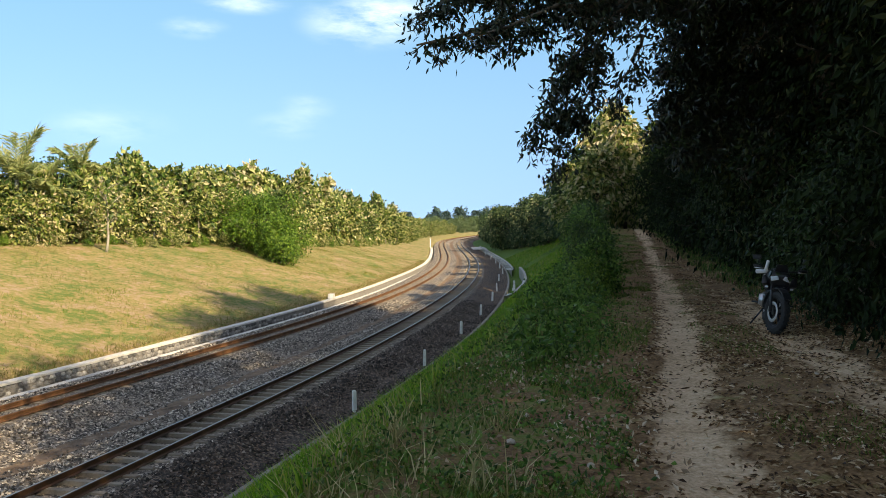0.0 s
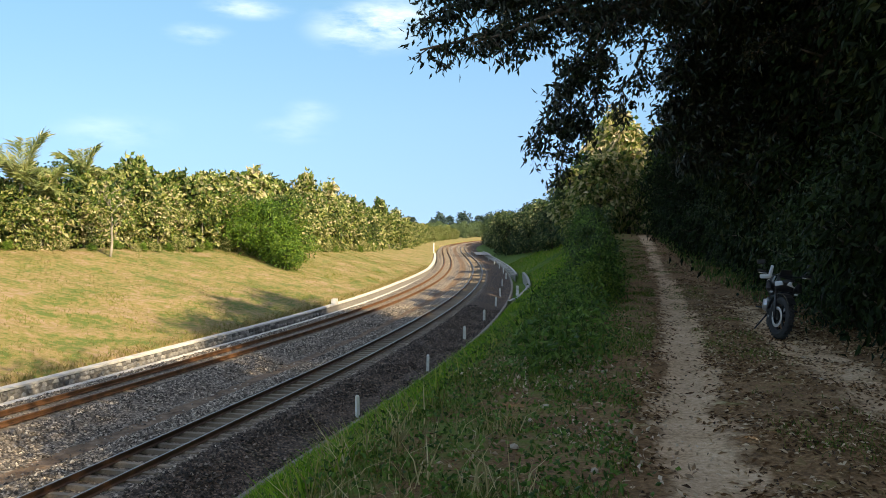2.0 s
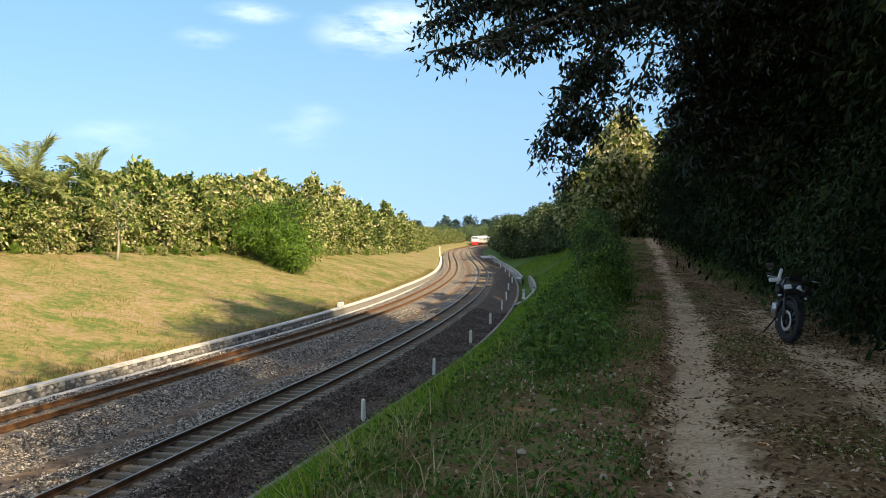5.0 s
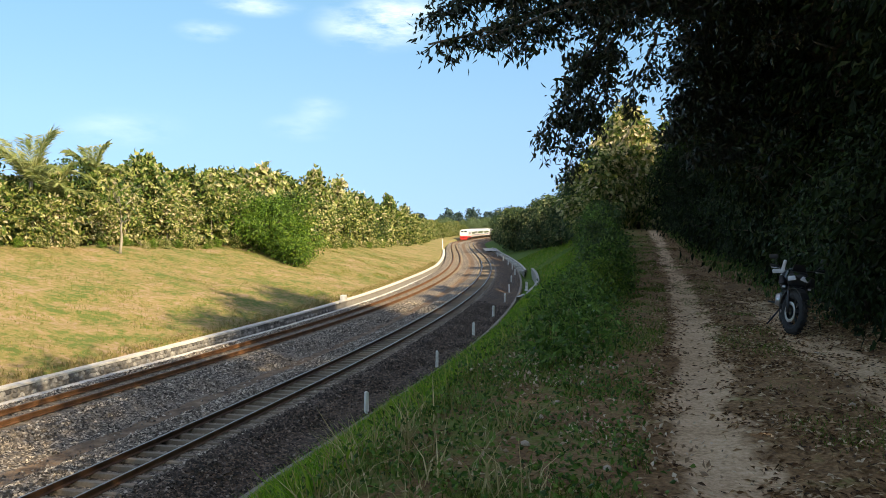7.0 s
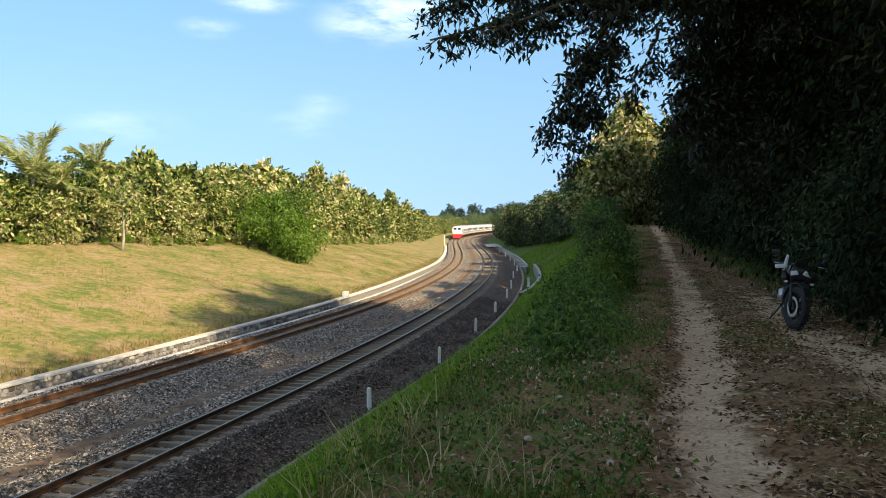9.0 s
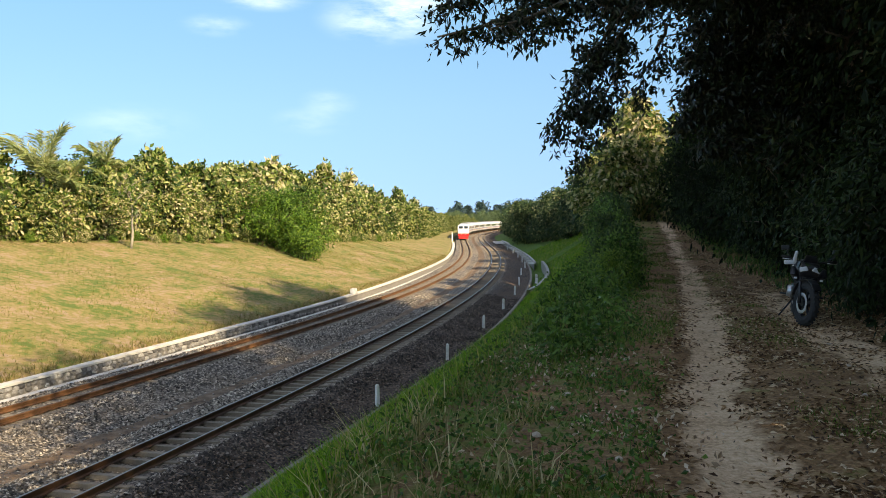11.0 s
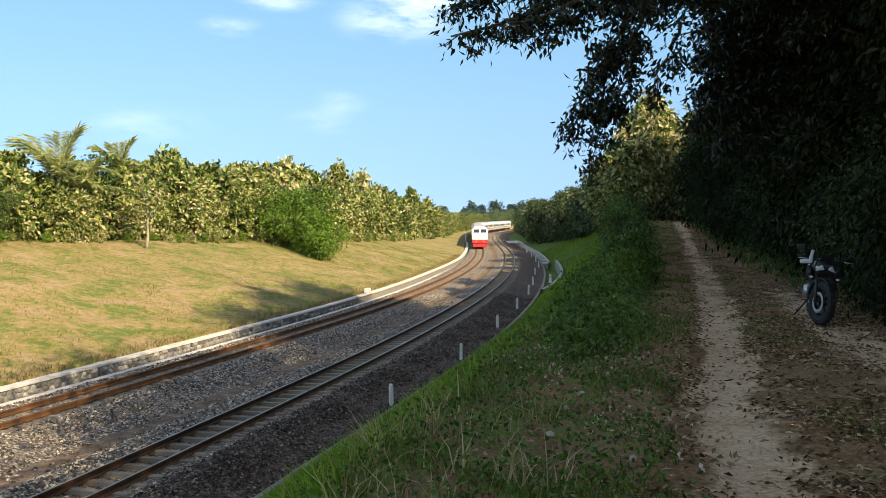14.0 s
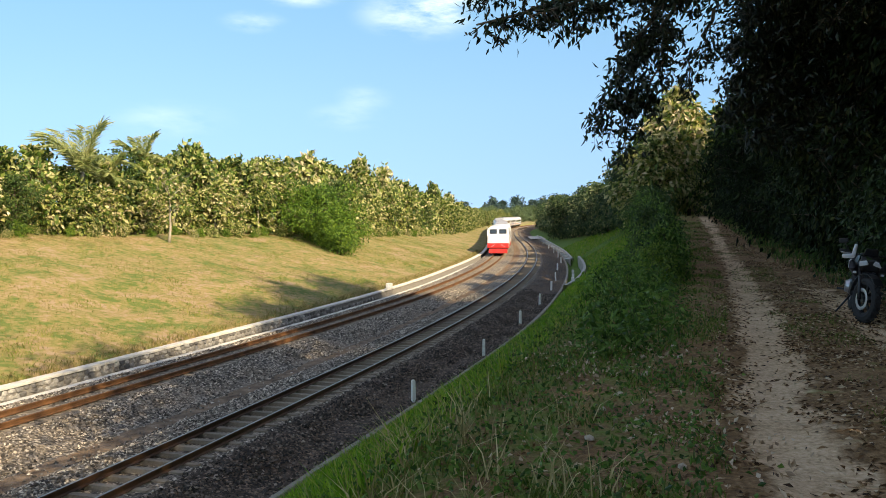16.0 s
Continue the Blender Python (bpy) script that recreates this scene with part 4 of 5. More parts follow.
def build_right_trees():
    rng = random.Random(21)
    shrubs = [make_tree("dense dark green shrub crowding the dirt track", 80 + i, 2.6, 1.35, 0.03, 24, (0.12, 0.055), 5200, 0.42, M_LEAF_SHADED if i == 1 else M_SHRUB, M_BARK, 0.05, 0.4, "bush", name="bush") for i in range(3)]
    spots = []
    # starts behind the camera: unseen shrubs added to keep low sun off
    y = -11.0
    while y < 62:
        spots.append((float(path_x(y)) + float(np.interp(y, [16, 30, 45], [3.6, 2.7, 2.1])) + rng.uniform(0, 0.7) + (0.9 if 9 < y < 15 else 0), y, float(np.interp(y, [16, 30], [1.0, 0.8]))))
        spots.append((float(path_x(y)) + rng.uniform(5.9, 6.8), y + 0.5, 1.25))
        y += rng.uniform(0.9, 1.4)
    spots += [(6.6, 13.5, 0.85), (6.7, 12.1, 0.9), (6.45, 10.9, 0.75), (6.9, 14.8, 0.9), (6.5, 9.6, 0.7)]
    scatter(shrubs, spots, rng, (0.8, 1.2), group="shrubs along the track")
    trees = [make_tree("tall shady broadleaf tree over the dirt track, leaves darkened for shade", 90 + i, 10.5, 3.8, 0.28, 34, (0.19, 0.09), 11000, 0.95, M_LEAF_SHADED, M_BARK, 0.22, 0.5) for i in range(3)]
    # spots behind the camera and in the last row are unseen, added for shade
    spots = [(float(path_x(y)) + 6.0 + dx, y, k) for y, dx, k in ((-12, 0.8, 1.1), (-7, 0.6, 1.1), (-2.5, 0.6, 1.0), (-9.5, -0.8, 1.0), (-5, -0.8, .95), (0, -0.8, 1.0), (2.5, 0.5, 1.1), (7.5, 0.4, 1.5), (12, 0.6, 1.45), (16.5, 0.4, 1.3), (21.5, 0.6, 1.2),
             (26, 0.6, 1.1), (31, 0.3, 1.0), (36, 1.0, .9), (41, 0.3, .8), (5, -0.8, .95), (9.5, -0.6, .9), (14, -0.4, .92), (18.6, -0.6, .9), (24, -0.4, .88),
             (10, 5, 1.5), (17, 5, 1.35), (25, 5, 1.15), (33, 5, 1.0), (40, 5, .9), (1, 5, 1.0), (-4, 2.6, 1.0), (-8, 3.4, 1.05), (0, 2.8, .95), (-1.5, -1.2, .8),
             (28.5, -1.0, .95), (33.5, -0.8, .95), (38.5, -0.4, .95), (37, 3.0, 1.05), (29, 2.8, 1.15))]
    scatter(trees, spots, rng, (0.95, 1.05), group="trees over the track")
    # three tall trees, crowns out of view, added to cast the bank's shadow
    shadow_tree = make_tree("tall tree over the shrubs, added with its crown out of view to shade the bank", 97, 19.5, 4.4, 0.66, 28, (0.34, 0.17), 12500, 0.9, M_LEAF_SHADED, M_BARK, 0.26, 0.4)
    shadow_tree.matrix_basis = Matrix.Translation(on_ground(12.6, 26.2, -0.2))
    for x, y in ((11.2, 21.4), (14.6, 30.6)):
        copy_thing(shadow_tree, Matrix.Translation(on_ground(x, y, -0.2)) @ pose(0, 0, 0, 0, 0, 70 * y))
    # verge shrubs between the track and the cutting
    verge = [make_tree("leafy green roadside shrub at the edge of the cutting", 100 + i, 2.1, 0.95, 0.03, 20, (0.16, 0.075), 1900, 0.40, (M_BUSH, M_WEED, M_LEAF)[i], M_BARK, 0.035, 0.3, "bush", name="bush") for i in range(3)]
    spots = []
    for y in np.arange(17.5, 46, 0.7):
        k = float(np.interp(y, [17, 20, 24, 30, 45], [0.45, 0.8, 1.1, 1.25, 1.35]))
        spots.append((float(path_x(y)) - float(np.interp(y, [18, 30, 45], [1.05, 1.6, 2.2])) + rng.uniform(-0.15, 0.5), float(y), k))
    scatter(verge, spots, rng, (0.8, 1.15), group="verge shrubs")
    # the sunlit stand further on, and the trees beyond the cutting's shoulder
    teak = [make_tree("teak tree with sunlit brown-tinged leaves beyond the track", 110 + i, 6.2, 1.8, 0.08, 28, (0.38, 0.22), 3200, 0.5, M_LEAF if i == 2 else M_TEAK, M_BARK, 0.11, 0.35, lit=True) for i in range(3)]
    spots = [(float(path_x(y)) + dx, y, k) for y, dx, k in ((48, -1.6, .95), (50, 0.4, 1.05), (52, 2.4, 1.1), (55, -2.6, 1.0), (57, 0.8, 1.1), (60, -1.0, 1.05), (63, 2.8, 1.1), (53, 5, 1.2), (58, 7, 1.2), (66, -3.0, 1.0), (70, 0.0, 1.05), (46, 3.4, 1.0), (46.5, 1.8, .9))]
    scatter(teak, spots, rng, (0.9, 1.1), group="teak by the track")
    green = [make_tree("dark green tree above the grassy cutting", 120 + i, 5.6, 2.3, 0.04, 26, (0.36, 0.20), 2600, 0.6, M_MIXED, M_BARK, 0.13, 0.45, lit=True) for i in range(3)]
    spots = []
    for y in np.arange(64, 380, 4.0):
        for row in range(2):
            spots.append((float(kerb_x(np.array(float(y)))) + float(np.interp(y, [60, 75, 100, 125, 150, 230], [8.6, 8.4, 7.8, 5.8, 4.1, 4.6])) + row * 3.4 + rng.uniform(-0.6, 0.6), float(y) + rng.uniform(-1, 1), float(np.interp(y, [60, 80, 120, 160, 230], [1.05, 1.1, 1.05, 0.95, 0.9]))))
    scatter(green, spots, rng, (0.68, 1.22), group="trees above the cutting")


def build_overhang():
    """The old tree whose boughs hang over the verge."""
    rng = np.random.default_rng(7)
    root = tagged(empty("tree"), "old tree with dark drooping boughs over the dirt track", "tree", "trees over the track")
    base = on_ground(8.7, 18.5, -0.2)
    wood, cs, rad = Soup(), [], []
    stem = np.array([base, (8.5, 18.4, 7.0), (8.2, 18.2, 9.5), (7.6, 18.0, 11.8), (7.2, 18.0, 14.0)])
    wood.tube(stem, [0.34, 0.28, 0.24, 0.18, 0.08], 9)

    def bough(a, b, sag, r0, n_twigs, clump, reach):
        t = np.linspace(0, 1, 9)[:, None]
        p = np.array(a) * (1 - t) + np.array(b) * t
        p[:, 2] += sag * (t[:, 0] * (1 - t[:, 0])) * 4
        p[1:-1] += rng.normal(size=(7, 3)) * 0.08
        wood.tube(p, np.linspace(r0, r0 * 0.15, 9), 6)
        for _ in range(n_twigs):
            k = rng.uniform(0.25, 1.0) * 8
            q = p[int(min(k, 7))] + (p[int(min(k, 7)) + 1] - p[int(min(k, 7))]) * (k - int(min(k, 7)))
            d = rng.normal(size=3) * np.array([1, 0.9, 0.55]) + np.array([0, 0, -0.25])
            tw = limb_path(rng, q, d, rng.uniform(0.4, 1.0) * reach, 3, 0.25, -0.12)
            wood.tube(tw, [r0 * 0.14, r0 * 0.1, r0 * 0.06, r0 * 0.03], 4)
            for w in tw[1:]:
                cs.append(w)
                rad.append(clump)
    # high boughs reaching out over the cutting
    for a, b, sag, r0, tw, cl, reach in (
            ((7.6, 18.0, 11.2), (-0.40, 17.2, 9.05), 0.15, 0.13, 80, 0.26, 0.6),
            ((7.8, 18.0, 10.8), (0.6, 16.8, 9.1), 0.15, 0.12, 80, 0.26, 0.65),
            ((7.6, 18.0, 11.0), (1.5, 17.6, 9.2), 0.2, 0.12, 75, 0.28, 0.65),
            ((7.4, 18.0, 12.4), (0.2, 17.6, 10.2), 0.4, 0.13, 80, 0.3, 0.9),
            ((7.3, 18.0, 12.8), (1.4, 16.4, 11.2), 0.5, 0.12, 60, 0.32, 1.0),
            ((7.8, 18.2, 12.4), (3.2, 16.6, 10.3), 0.3, 0.12, 80, 0.3, 0.9),
            ((7.8, 18.2, 10.8), (3.2, 17.0, 9.5), 0.25, 0.12, 70, 0.28, 0.7),
            ((8.0, 18.2, 10.6), (4.4, 17.4, 9.4), 0.2, 0.1, 60, 0.28, 0.6),
            ((8.2, 18.4, 11.2), (5.2, 17.0, 9.9), 0.2, 0.1, 70, 0.32, 0.8),
            ((8.4, 18.4, 9.8), (5.3, 18.4, 8.9), 0.1, 0.1, 70, 0.28, 0.55),
            ((8.4, 18.4, 9.2), (5.6, 18.8, 8.1), 0.1, 0.09, 70, 0.28, 0.5),
            ((8.5, 18.4, 8.8), (5.9, 19.2, 7.4), 0.1, 0.09, 70, 0.28, 0.5),
            ((8.5, 18.4, 8.6), (6.4, 18.2, 6.6), 0.1, 0.09, 60, 0.28, 0.5),
            ((8.4, 18.4, 10.2), (6.4, 17.2, 9.0), 0.1, 0.09, 70, 0.32, 0.7)):
        bough(a, b, sag, r0, tw, cl, reach)
    bough((8.3, 18.3, 10.6), (5.5, 17.6, 9.6), 0.1, 0.09, 70, 0.3, 0.6)
    bough((8.3, 18.3, 11.4), (6.2, 17.0, 10.2), 0.1, 0.09, 70, 0.32, 0.7)
    bough((8.4, 18.4, 9.6), (6.0, 18.6, 9.0), 0.1, 0.09, 70, 0.3, 0.6)
    for b in ((4.9, 18.3, 8.7), (5.0, 18.5, 7.8), (5.1, 18.3, 9.4), (5.3, 18.8, 7.0), (5.0, 18.6, 8.2), (5.5, 18.2, 8.9)):
        bough((8.4, 18.5, b[2] + 0.9), b, 0.1, 0.08, 95, 0.26, 0.42)
    for z in (7.4, 8.1, 8.8, 9.5, 10.2):
        bough((8.4, 18.5, z + 0.6), (4.75 + 0.06 * (z - 7.4), 19.0, z), 0.1, 0.07, 100, 0.26, 0.4)
    for b in ((-0.55, 17.3, 9.55), (-0.35, 17.0, 10.1), (0.1, 17.4, 9.8), (0.7, 17.2, 9.3)):
        bough((4.5, 17.6, 10.9), b, 0.15, 0.06, 60, 0.24, 0.5)
    # the curtain that hangs from them
    bough((3.6, 17.4, 9.8), (1.9, 17.6, 7.0), 0.3, 0.05, 60, 0.22, 0.5)
    bough((3.2, 17.6, 9.6), (2.5, 17.9, 6.6), 0.2, 0.05, 55, 0.22, 0.5)
    bough((3.4, 17.2, 9.4), (2.9, 17.6, 7.4), 0.15, 0.05, 45, 0.22, 0.5)
    bough((4.2, 17.4, 9.3), (3.7, 17.8, 7.7), 0.05, 0.04, 16, 0.16, 0.45)
    c, r = np.array(cs), np.array(rad)
    n = 39000
    k = rng.integers(0, len(c), n)
    off = rng.normal(size=(n, 3))
    at = c[k] + off / np.linalg.norm(off, axis=1)[:, None] * (r[k] * rng.uniform(0, 1, n) ** 0.6)[:, None]
    at = at[~((at[:, 0] > 3.9) & (at[:, 2] < 6.5))]
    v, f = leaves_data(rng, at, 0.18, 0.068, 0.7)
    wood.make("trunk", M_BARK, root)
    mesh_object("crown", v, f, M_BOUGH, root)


build_left_trees()
build_palm(1, -28.7, 58.0, 4.6, 3.9, "coconut palm with pale upright fronds above the teak")
build_palm(2, -27.4, 65.5, 5.5, 2.8, "smaller coconut palm rising behind the teak")
build_palm(5, -26.6, 57.4, 3.4, 2.6, "coconut palm with drooping fronds in the teak stand")
build_far_trees()
build_right_trees()
build_overhang()


# ---- the train ----
M_LOCO_WHITE = surf("white_coach_paint", [(0.1, (0.62, 0.62, 0.60)), (0.4, (0.78, 0.78, 0.77)), (0.9, (0.84, 0.84, 0.84))], 1.2, 0.35, 0.03, 12, coat=0.3)
M_LOCO_RED = surf("red_paint", [(0.1, (0.35, 0.02, 0.02)), (0.5, (0.62, 0.03, 0.03)), (0.9, (0.72, 0.06, 0.05))], 1.5, 0.4, 0.03, 15, coat=0.3)
M_LOCO_GLASS = surf("dark_glass", [(0.2, (0.01, 0.012, 0.015)), (0.9, (0.03, 0.035, 0.04))], 2, 0.08, 0.0, 10, coat=0.5)
M_UNDER = surf("underframe_grime", [(0.2, (0.02, 0.018, 0.016)), (0.9, (0.09, 0.075, 0.06))], 2, 0.8, 0.2, 20)
M_GREY_ROOF = surf("grey_roof", [(0.2, (0.22, 0.22, 0.23)), (0.9, (0.42, 0.42, 0.43))], 1, 0.6, 0.05, 15)
M_BLUE = surf("blue_stripe_paint", [(0.2, (0.02, 0.06, 0.25)), (0.9, (0.05, 0.12, 0.42))], 2, 0.4, 0.02, 15)
M_ORANGE = surf("orange_stripe_paint", [(0.2, (0.55, 0.16, 0.02)), (0.9, (0.75, 0.28, 0.04))], 2, 0.4, 0.02, 15)
SPEED, BRAKE, LOCO_Y_END = 17.0, 0.27, 101.0
VEHICLES = []


def wheelset(parent, y, r=0.43):
    bm = bmesh.new()
    for x in (-0.56, 0.56):
        bmesh.ops.create_cone(bm, cap_ends=True, segments=18, radius1=r, radius2=r * 0.97, depth=0.12, matrix=pose(x, y, r, 0, 90, 0))
    bmesh.ops.create_cone(bm, cap_ends=True, segments=10, radius1=0.07, radius2=0.07, depth=1.2, matrix=pose(0, y, r, 0, 90, 0))
    part("wheelset", bm, M_UNDER, parent)


def bogie(parent, y, axles):
    bm = bmesh.new()
    for x in (-0.95, 0.95):
        box_into(bm, 0.16, axles[-1] - axles[0] + 1.0, 0.3, pose(x, y, 0.42), bevel=0.04)
        for a in axles:
            box_into(bm, 0.22, 0.34, 0.34, pose(x, y + a, 0.27), bevel=0.04)
    box_into(bm, 2.0, 0.5, 0.25, pose(0, y, 0.5), bevel=0.03)
    b = part("bogie", bm, M_UNDER, parent)
    for a in axles:
        wheelset(b, y + a)


def profile_body(bm, prof, y0, y1, y_steps=2, nose=None):
    """A body from a closed cross-section (x, z), swept from y0 to y1."""
    ys = np.linspace(y0, y1, y_steps)
    rings = [[bm.verts.new((x, y, z)) for x, z in prof] for y in ys]
    n = len(prof)
    for a, b in zip(rings, rings[1:]):
        for i in range(n):
            bm.faces.new((a[i], a[(i + 1) % n], b[(i + 1) % n], b[i]))
    bm.faces.new(rings[0])
    bm.faces.new(rings[-1][::-1])
    bmesh.ops.recalc_face_normals(bm, faces=bm.faces[:])


def build_loco():
    """Box-cab diesel; its front looks along +y of its own space."""
    root = tagged(empty("locomotive"), "white diesel locomotive with a red lower front and skirt", "locomotive")
    half, w = 7.4, 1.4
    bm = bmesh.new()
    prof = [(-w, 1.05), (w, 1.05), (w, 3.05), (w - 0.12, 3.4), (w - 0.45, 3.66), (0, 3.74), (-w + 0.45, 3.66), (-w + 0.12, 3.4), (-w, 3.05)]
    profile_body(bm, prof, -half + 0.35, half - 0.55)
    for v in bm.verts:                                        # raked cab front
        if v.co.y > 0 and v.co.z > 2.2:
            v.co.y -= (v.co.z - 2.2) * 0.10
    body = part("body", bm, M_LOCO_WHITE, root, "white body with a rounded roof")
    bm = bmesh.new()
    box_into(bm, 2.7, 0.62, 1.1, pose(0, half - 0.52, 1.42), bevel=0.09)
    part("nose", bm, M_LOCO_WHITE, root, "white nose below the windscreens")
    bm = bmesh.new()
    box_into(bm, 2.76, 0.66, 0.62, pose(0, half - 0.5, 0.92), bevel=0.06)
    red = part("buffer_beam", bm, M_LOCO_RED, root, "red lower front")
    bm = bmesh.new()
    for s in (-1, 1):
        box_into(bm, 0.5, 0.03, 0.05, pose(s * 0.6, half - 0.16, 1.2, 0, s * 30, 0), bevel=0.0)
    part("stripe", bm, M_LOCO_WHITE, red, "white chevron stripe")
    bm = bmesh.new()
    box_into(bm, 2.4, 0.3, 0.6, pose(0, half - 0.35, 0.22), bevel=0.05)
    part("pilot", bm, M_LOCO_RED, root, "red pilot plate above the rails")
    for s in (-1, 1):
        bm = bmesh.new()
        box_into(bm, 0.95, 0.05, 0.6, pose(s * 0.62, half - 0.62, 2.72, 5.7), bevel=0.02)
        part("windscreen", bm, M_LOCO_GLASS, root, "dark windscreen")
        bm = bmesh.new()
        bmesh.ops.create_cone(bm, cap_ends=True, segments=14, radius1=0.1, radius2=0.11, depth=0.06, matrix=pose(s * 0.85, half - 0.19, 1.72, 90))
        part("headlamp", bm, M_WHITE, root, "round headlamp")
        bm = bmesh.new()
        box_into(bm, 0.04, 1.1, 0.6, pose(s * (w + 0.005), half - 1.6, 2.5), bevel=0.015)
        part("cab_window", bm, M_LOCO_GLASS, root, "dark side window")
        bm = bmesh.new()
        box_into(bm, 0.05, 2 * half - 1.0, 0.45, pose(s * (w - 0.02), -0.1, 0.85), bevel=0.02)
        part("skirt", bm, M_LOCO_RED, root, "red side skirt")
        bm = bmesh.new()
        for i in range(9):
            box_into(bm, 0.04, 0.9, 0.9, pose(s * (w + 0.005), -5.6 + i * 1.1, 1.9), bevel=0.01)
        part("grille", bm, M_GREY_ROOF, root, "grey radiator grille")
    bm = bmesh.new()
    box_into(bm, 0.55, 0.3, 0.22, pose(0, half - 0.95, 3.5), bevel=0.05)
    part("roof_lamp", bm, M_WHITE, root, "white roof headlamp box")
    bm = bmesh.new()
    box_into(bm, 2.5, 2 * half - 0.8, 0.35, pose(0, 0, 0.75), bevel=0.03)
    box_into(bm, 2.2, 4.0, 0.55, pose(0, 0, 0.3), bevel=0.08)
    part("underframe", bm, M_UNDER, root)
    for y in (-4.4, 4.4):
        bogie(root, y, (-1.7, 0.0, 1.7))
    return root


def build_coach():
    root = tagged(empty("passenger_coach"), "white passenger coach with a dark window band and stripes", "railway coach", "coaches of the train")
    half, w = 10.0, 1.42
    prof = [(-w + 0.1, 0.95), (w - 0.1, 0.95), (w, 1.2), (w, 3.05), (w - 0.15, 3.4), (w - 0.6, 3.66), (0, 3.75), (-w + 0.6, 3.66), (-w + 0.15, 3.4), (-w, 3.05), (-w, 1.2)]
    bm = bmesh.new()
    profile_body(bm, prof, -half, half)
    part("body", bm, M_LOCO_WHITE, root)
    bm = bmesh.new()
    box_into(bm, 1.9, 2 * half - 0.4, 0.12, pose(0, 0, 3.68), bevel=0.04)
    for y in (-6, 6):
        box_into(bm, 1.5, 2.6, 0.14, pose(0, y, 3.72), bevel=0.06)
    part("roof", bm, M_GREY_ROOF, root, "grey roof with air conditioners")
    for s in (-1, 1):
        for i in range(10):
            bm = bmesh.new()
            box_into(bm, 0.04, 1.15, 0.75, pose(s * (w + 0.004), -7.2 + i * 1.6, 2.05), bevel=0.012)
            part("window", bm, M_LOCO_GLASS, root)
        for y in (-9.2, 9.2):
            bm = bmesh.new()
            box_into(bm, 0.04, 0.8, 1.9, pose(s * (w + 0.004), y, 1.15), bevel=0.012)
            part("door", bm, M_GREY_ROOF, root, "grey boarding door")
        bm = bmesh.new()
        box_into(bm, 0.03, 2 * half - 0.2, 0.16, pose(s * (w + 0.004), 0, 1.55))
        part("stripe", bm, M_BLUE, root, "blue stripe")
        bm = bmesh.new()
        box_into(bm, 0.03, 2 * half - 0.2, 0.08, pose(s * (w + 0.004), 0, 1.4))
        part("stripe", bm, M_ORANGE, root, "orange stripe")
    bm = bmesh.new()
    box_into(bm, 2.3, 2 * half - 1.0, 0.3, pose(0, 0, 0.72), bevel=0.03)
    box_into(bm, 2.0, 3.0, 0.5, pose(0, 1, 0.32), bevel=0.06)
    box_into(bm, 1.0, 0.5, 2.2, pose(0, half + 0.1, 1.1), bevel=0.05)
    box_into(bm, 1.0, 0.5, 2.2, pose(0, -half - 0.1, 1.1), bevel=0.05)
    part("underframe", bm, M_UNDER, root, "dark underframe and gangways")
    for y in (-7, 7):
        bogie(root, y, (-1.1, 1.1))
    return root


def build_train():
    loco, coach = build_loco(), build_coach()
    loco.scale = coach.scale = (0.92, 0.92, 0.92)
    VEHICLES.append((loco, 0.0, 13.6))
    back = 14.2
    for i in range(10):
        VEHICLES.append((coach if i == 0 else copy_thing(coach, Matrix()), back, 18.4))
        back += 19.2


build_train()


# ---- the motorcycle ----
M_TYRE = surf("tyre_rubber", [(0.2, (0.012, 0.012, 0.012)), (0.9, (0.035, 0.033, 0.03))], 6, 0.85, 0.3, 60)
M_BLACK = surf("black_plastic", [(0.2, (0.01, 0.01, 0.011)), (0.9, (0.03, 0.03, 0.032))], 5, 0.35, 0.05, 40)
M_ALLOY = surf("alloy", [(0.2, (0.45, 0.45, 0.46)), (0.9, (0.75, 0.75, 0.76))], 5, 0.3, 0.05, 40, metal=0.8)
M_BIKE_WHITE = surf("white_fairing", [(0.1, (0.6, 0.6, 0.6)), (0.9, (0.83, 0.83, 0.83))], 3, 0.3, 0.02, 30, coat=0.4)
M_LENS = surf("lamp_lens", [(0.2, (0.65, 0.68, 0.7)), (0.9, (0.8, 0.82, 0.84))], 3, 0.1, 0.0, 20, coat=0.5)


def torus_into(bm, R, r, m, seg=28, sides=8, squash=1.0):
    rings = []
    for i in range(seg):
        a = i * 2 * math.pi / seg
        ring = []
        for j in range(sides):
            b = j * 2 * math.pi / sides
            p = Vector((math.cos(b) * r * squash, math.cos(a) * (R + math.sin(b) * r), math.sin(a) * (R + math.sin(b) * r)))
            ring.append(bm.verts.new(m @ p))
        rings.append(ring)
    for i in range(seg):
        for j in range(sides):
            bm.faces.new((rings[i][j], rings[(i + 1) % seg][j], rings[(i + 1) % seg][(j + 1) % sides], rings[i][(j + 1) % sides]))


def rod(name, pts, r, material, parent, label="", sides=8):
    s = Soup()
    s.tube(pts, [r] * len(pts) if not isinstance(r, (list, tuple)) else r, sides)
    return s.make(name, material, parent, label)


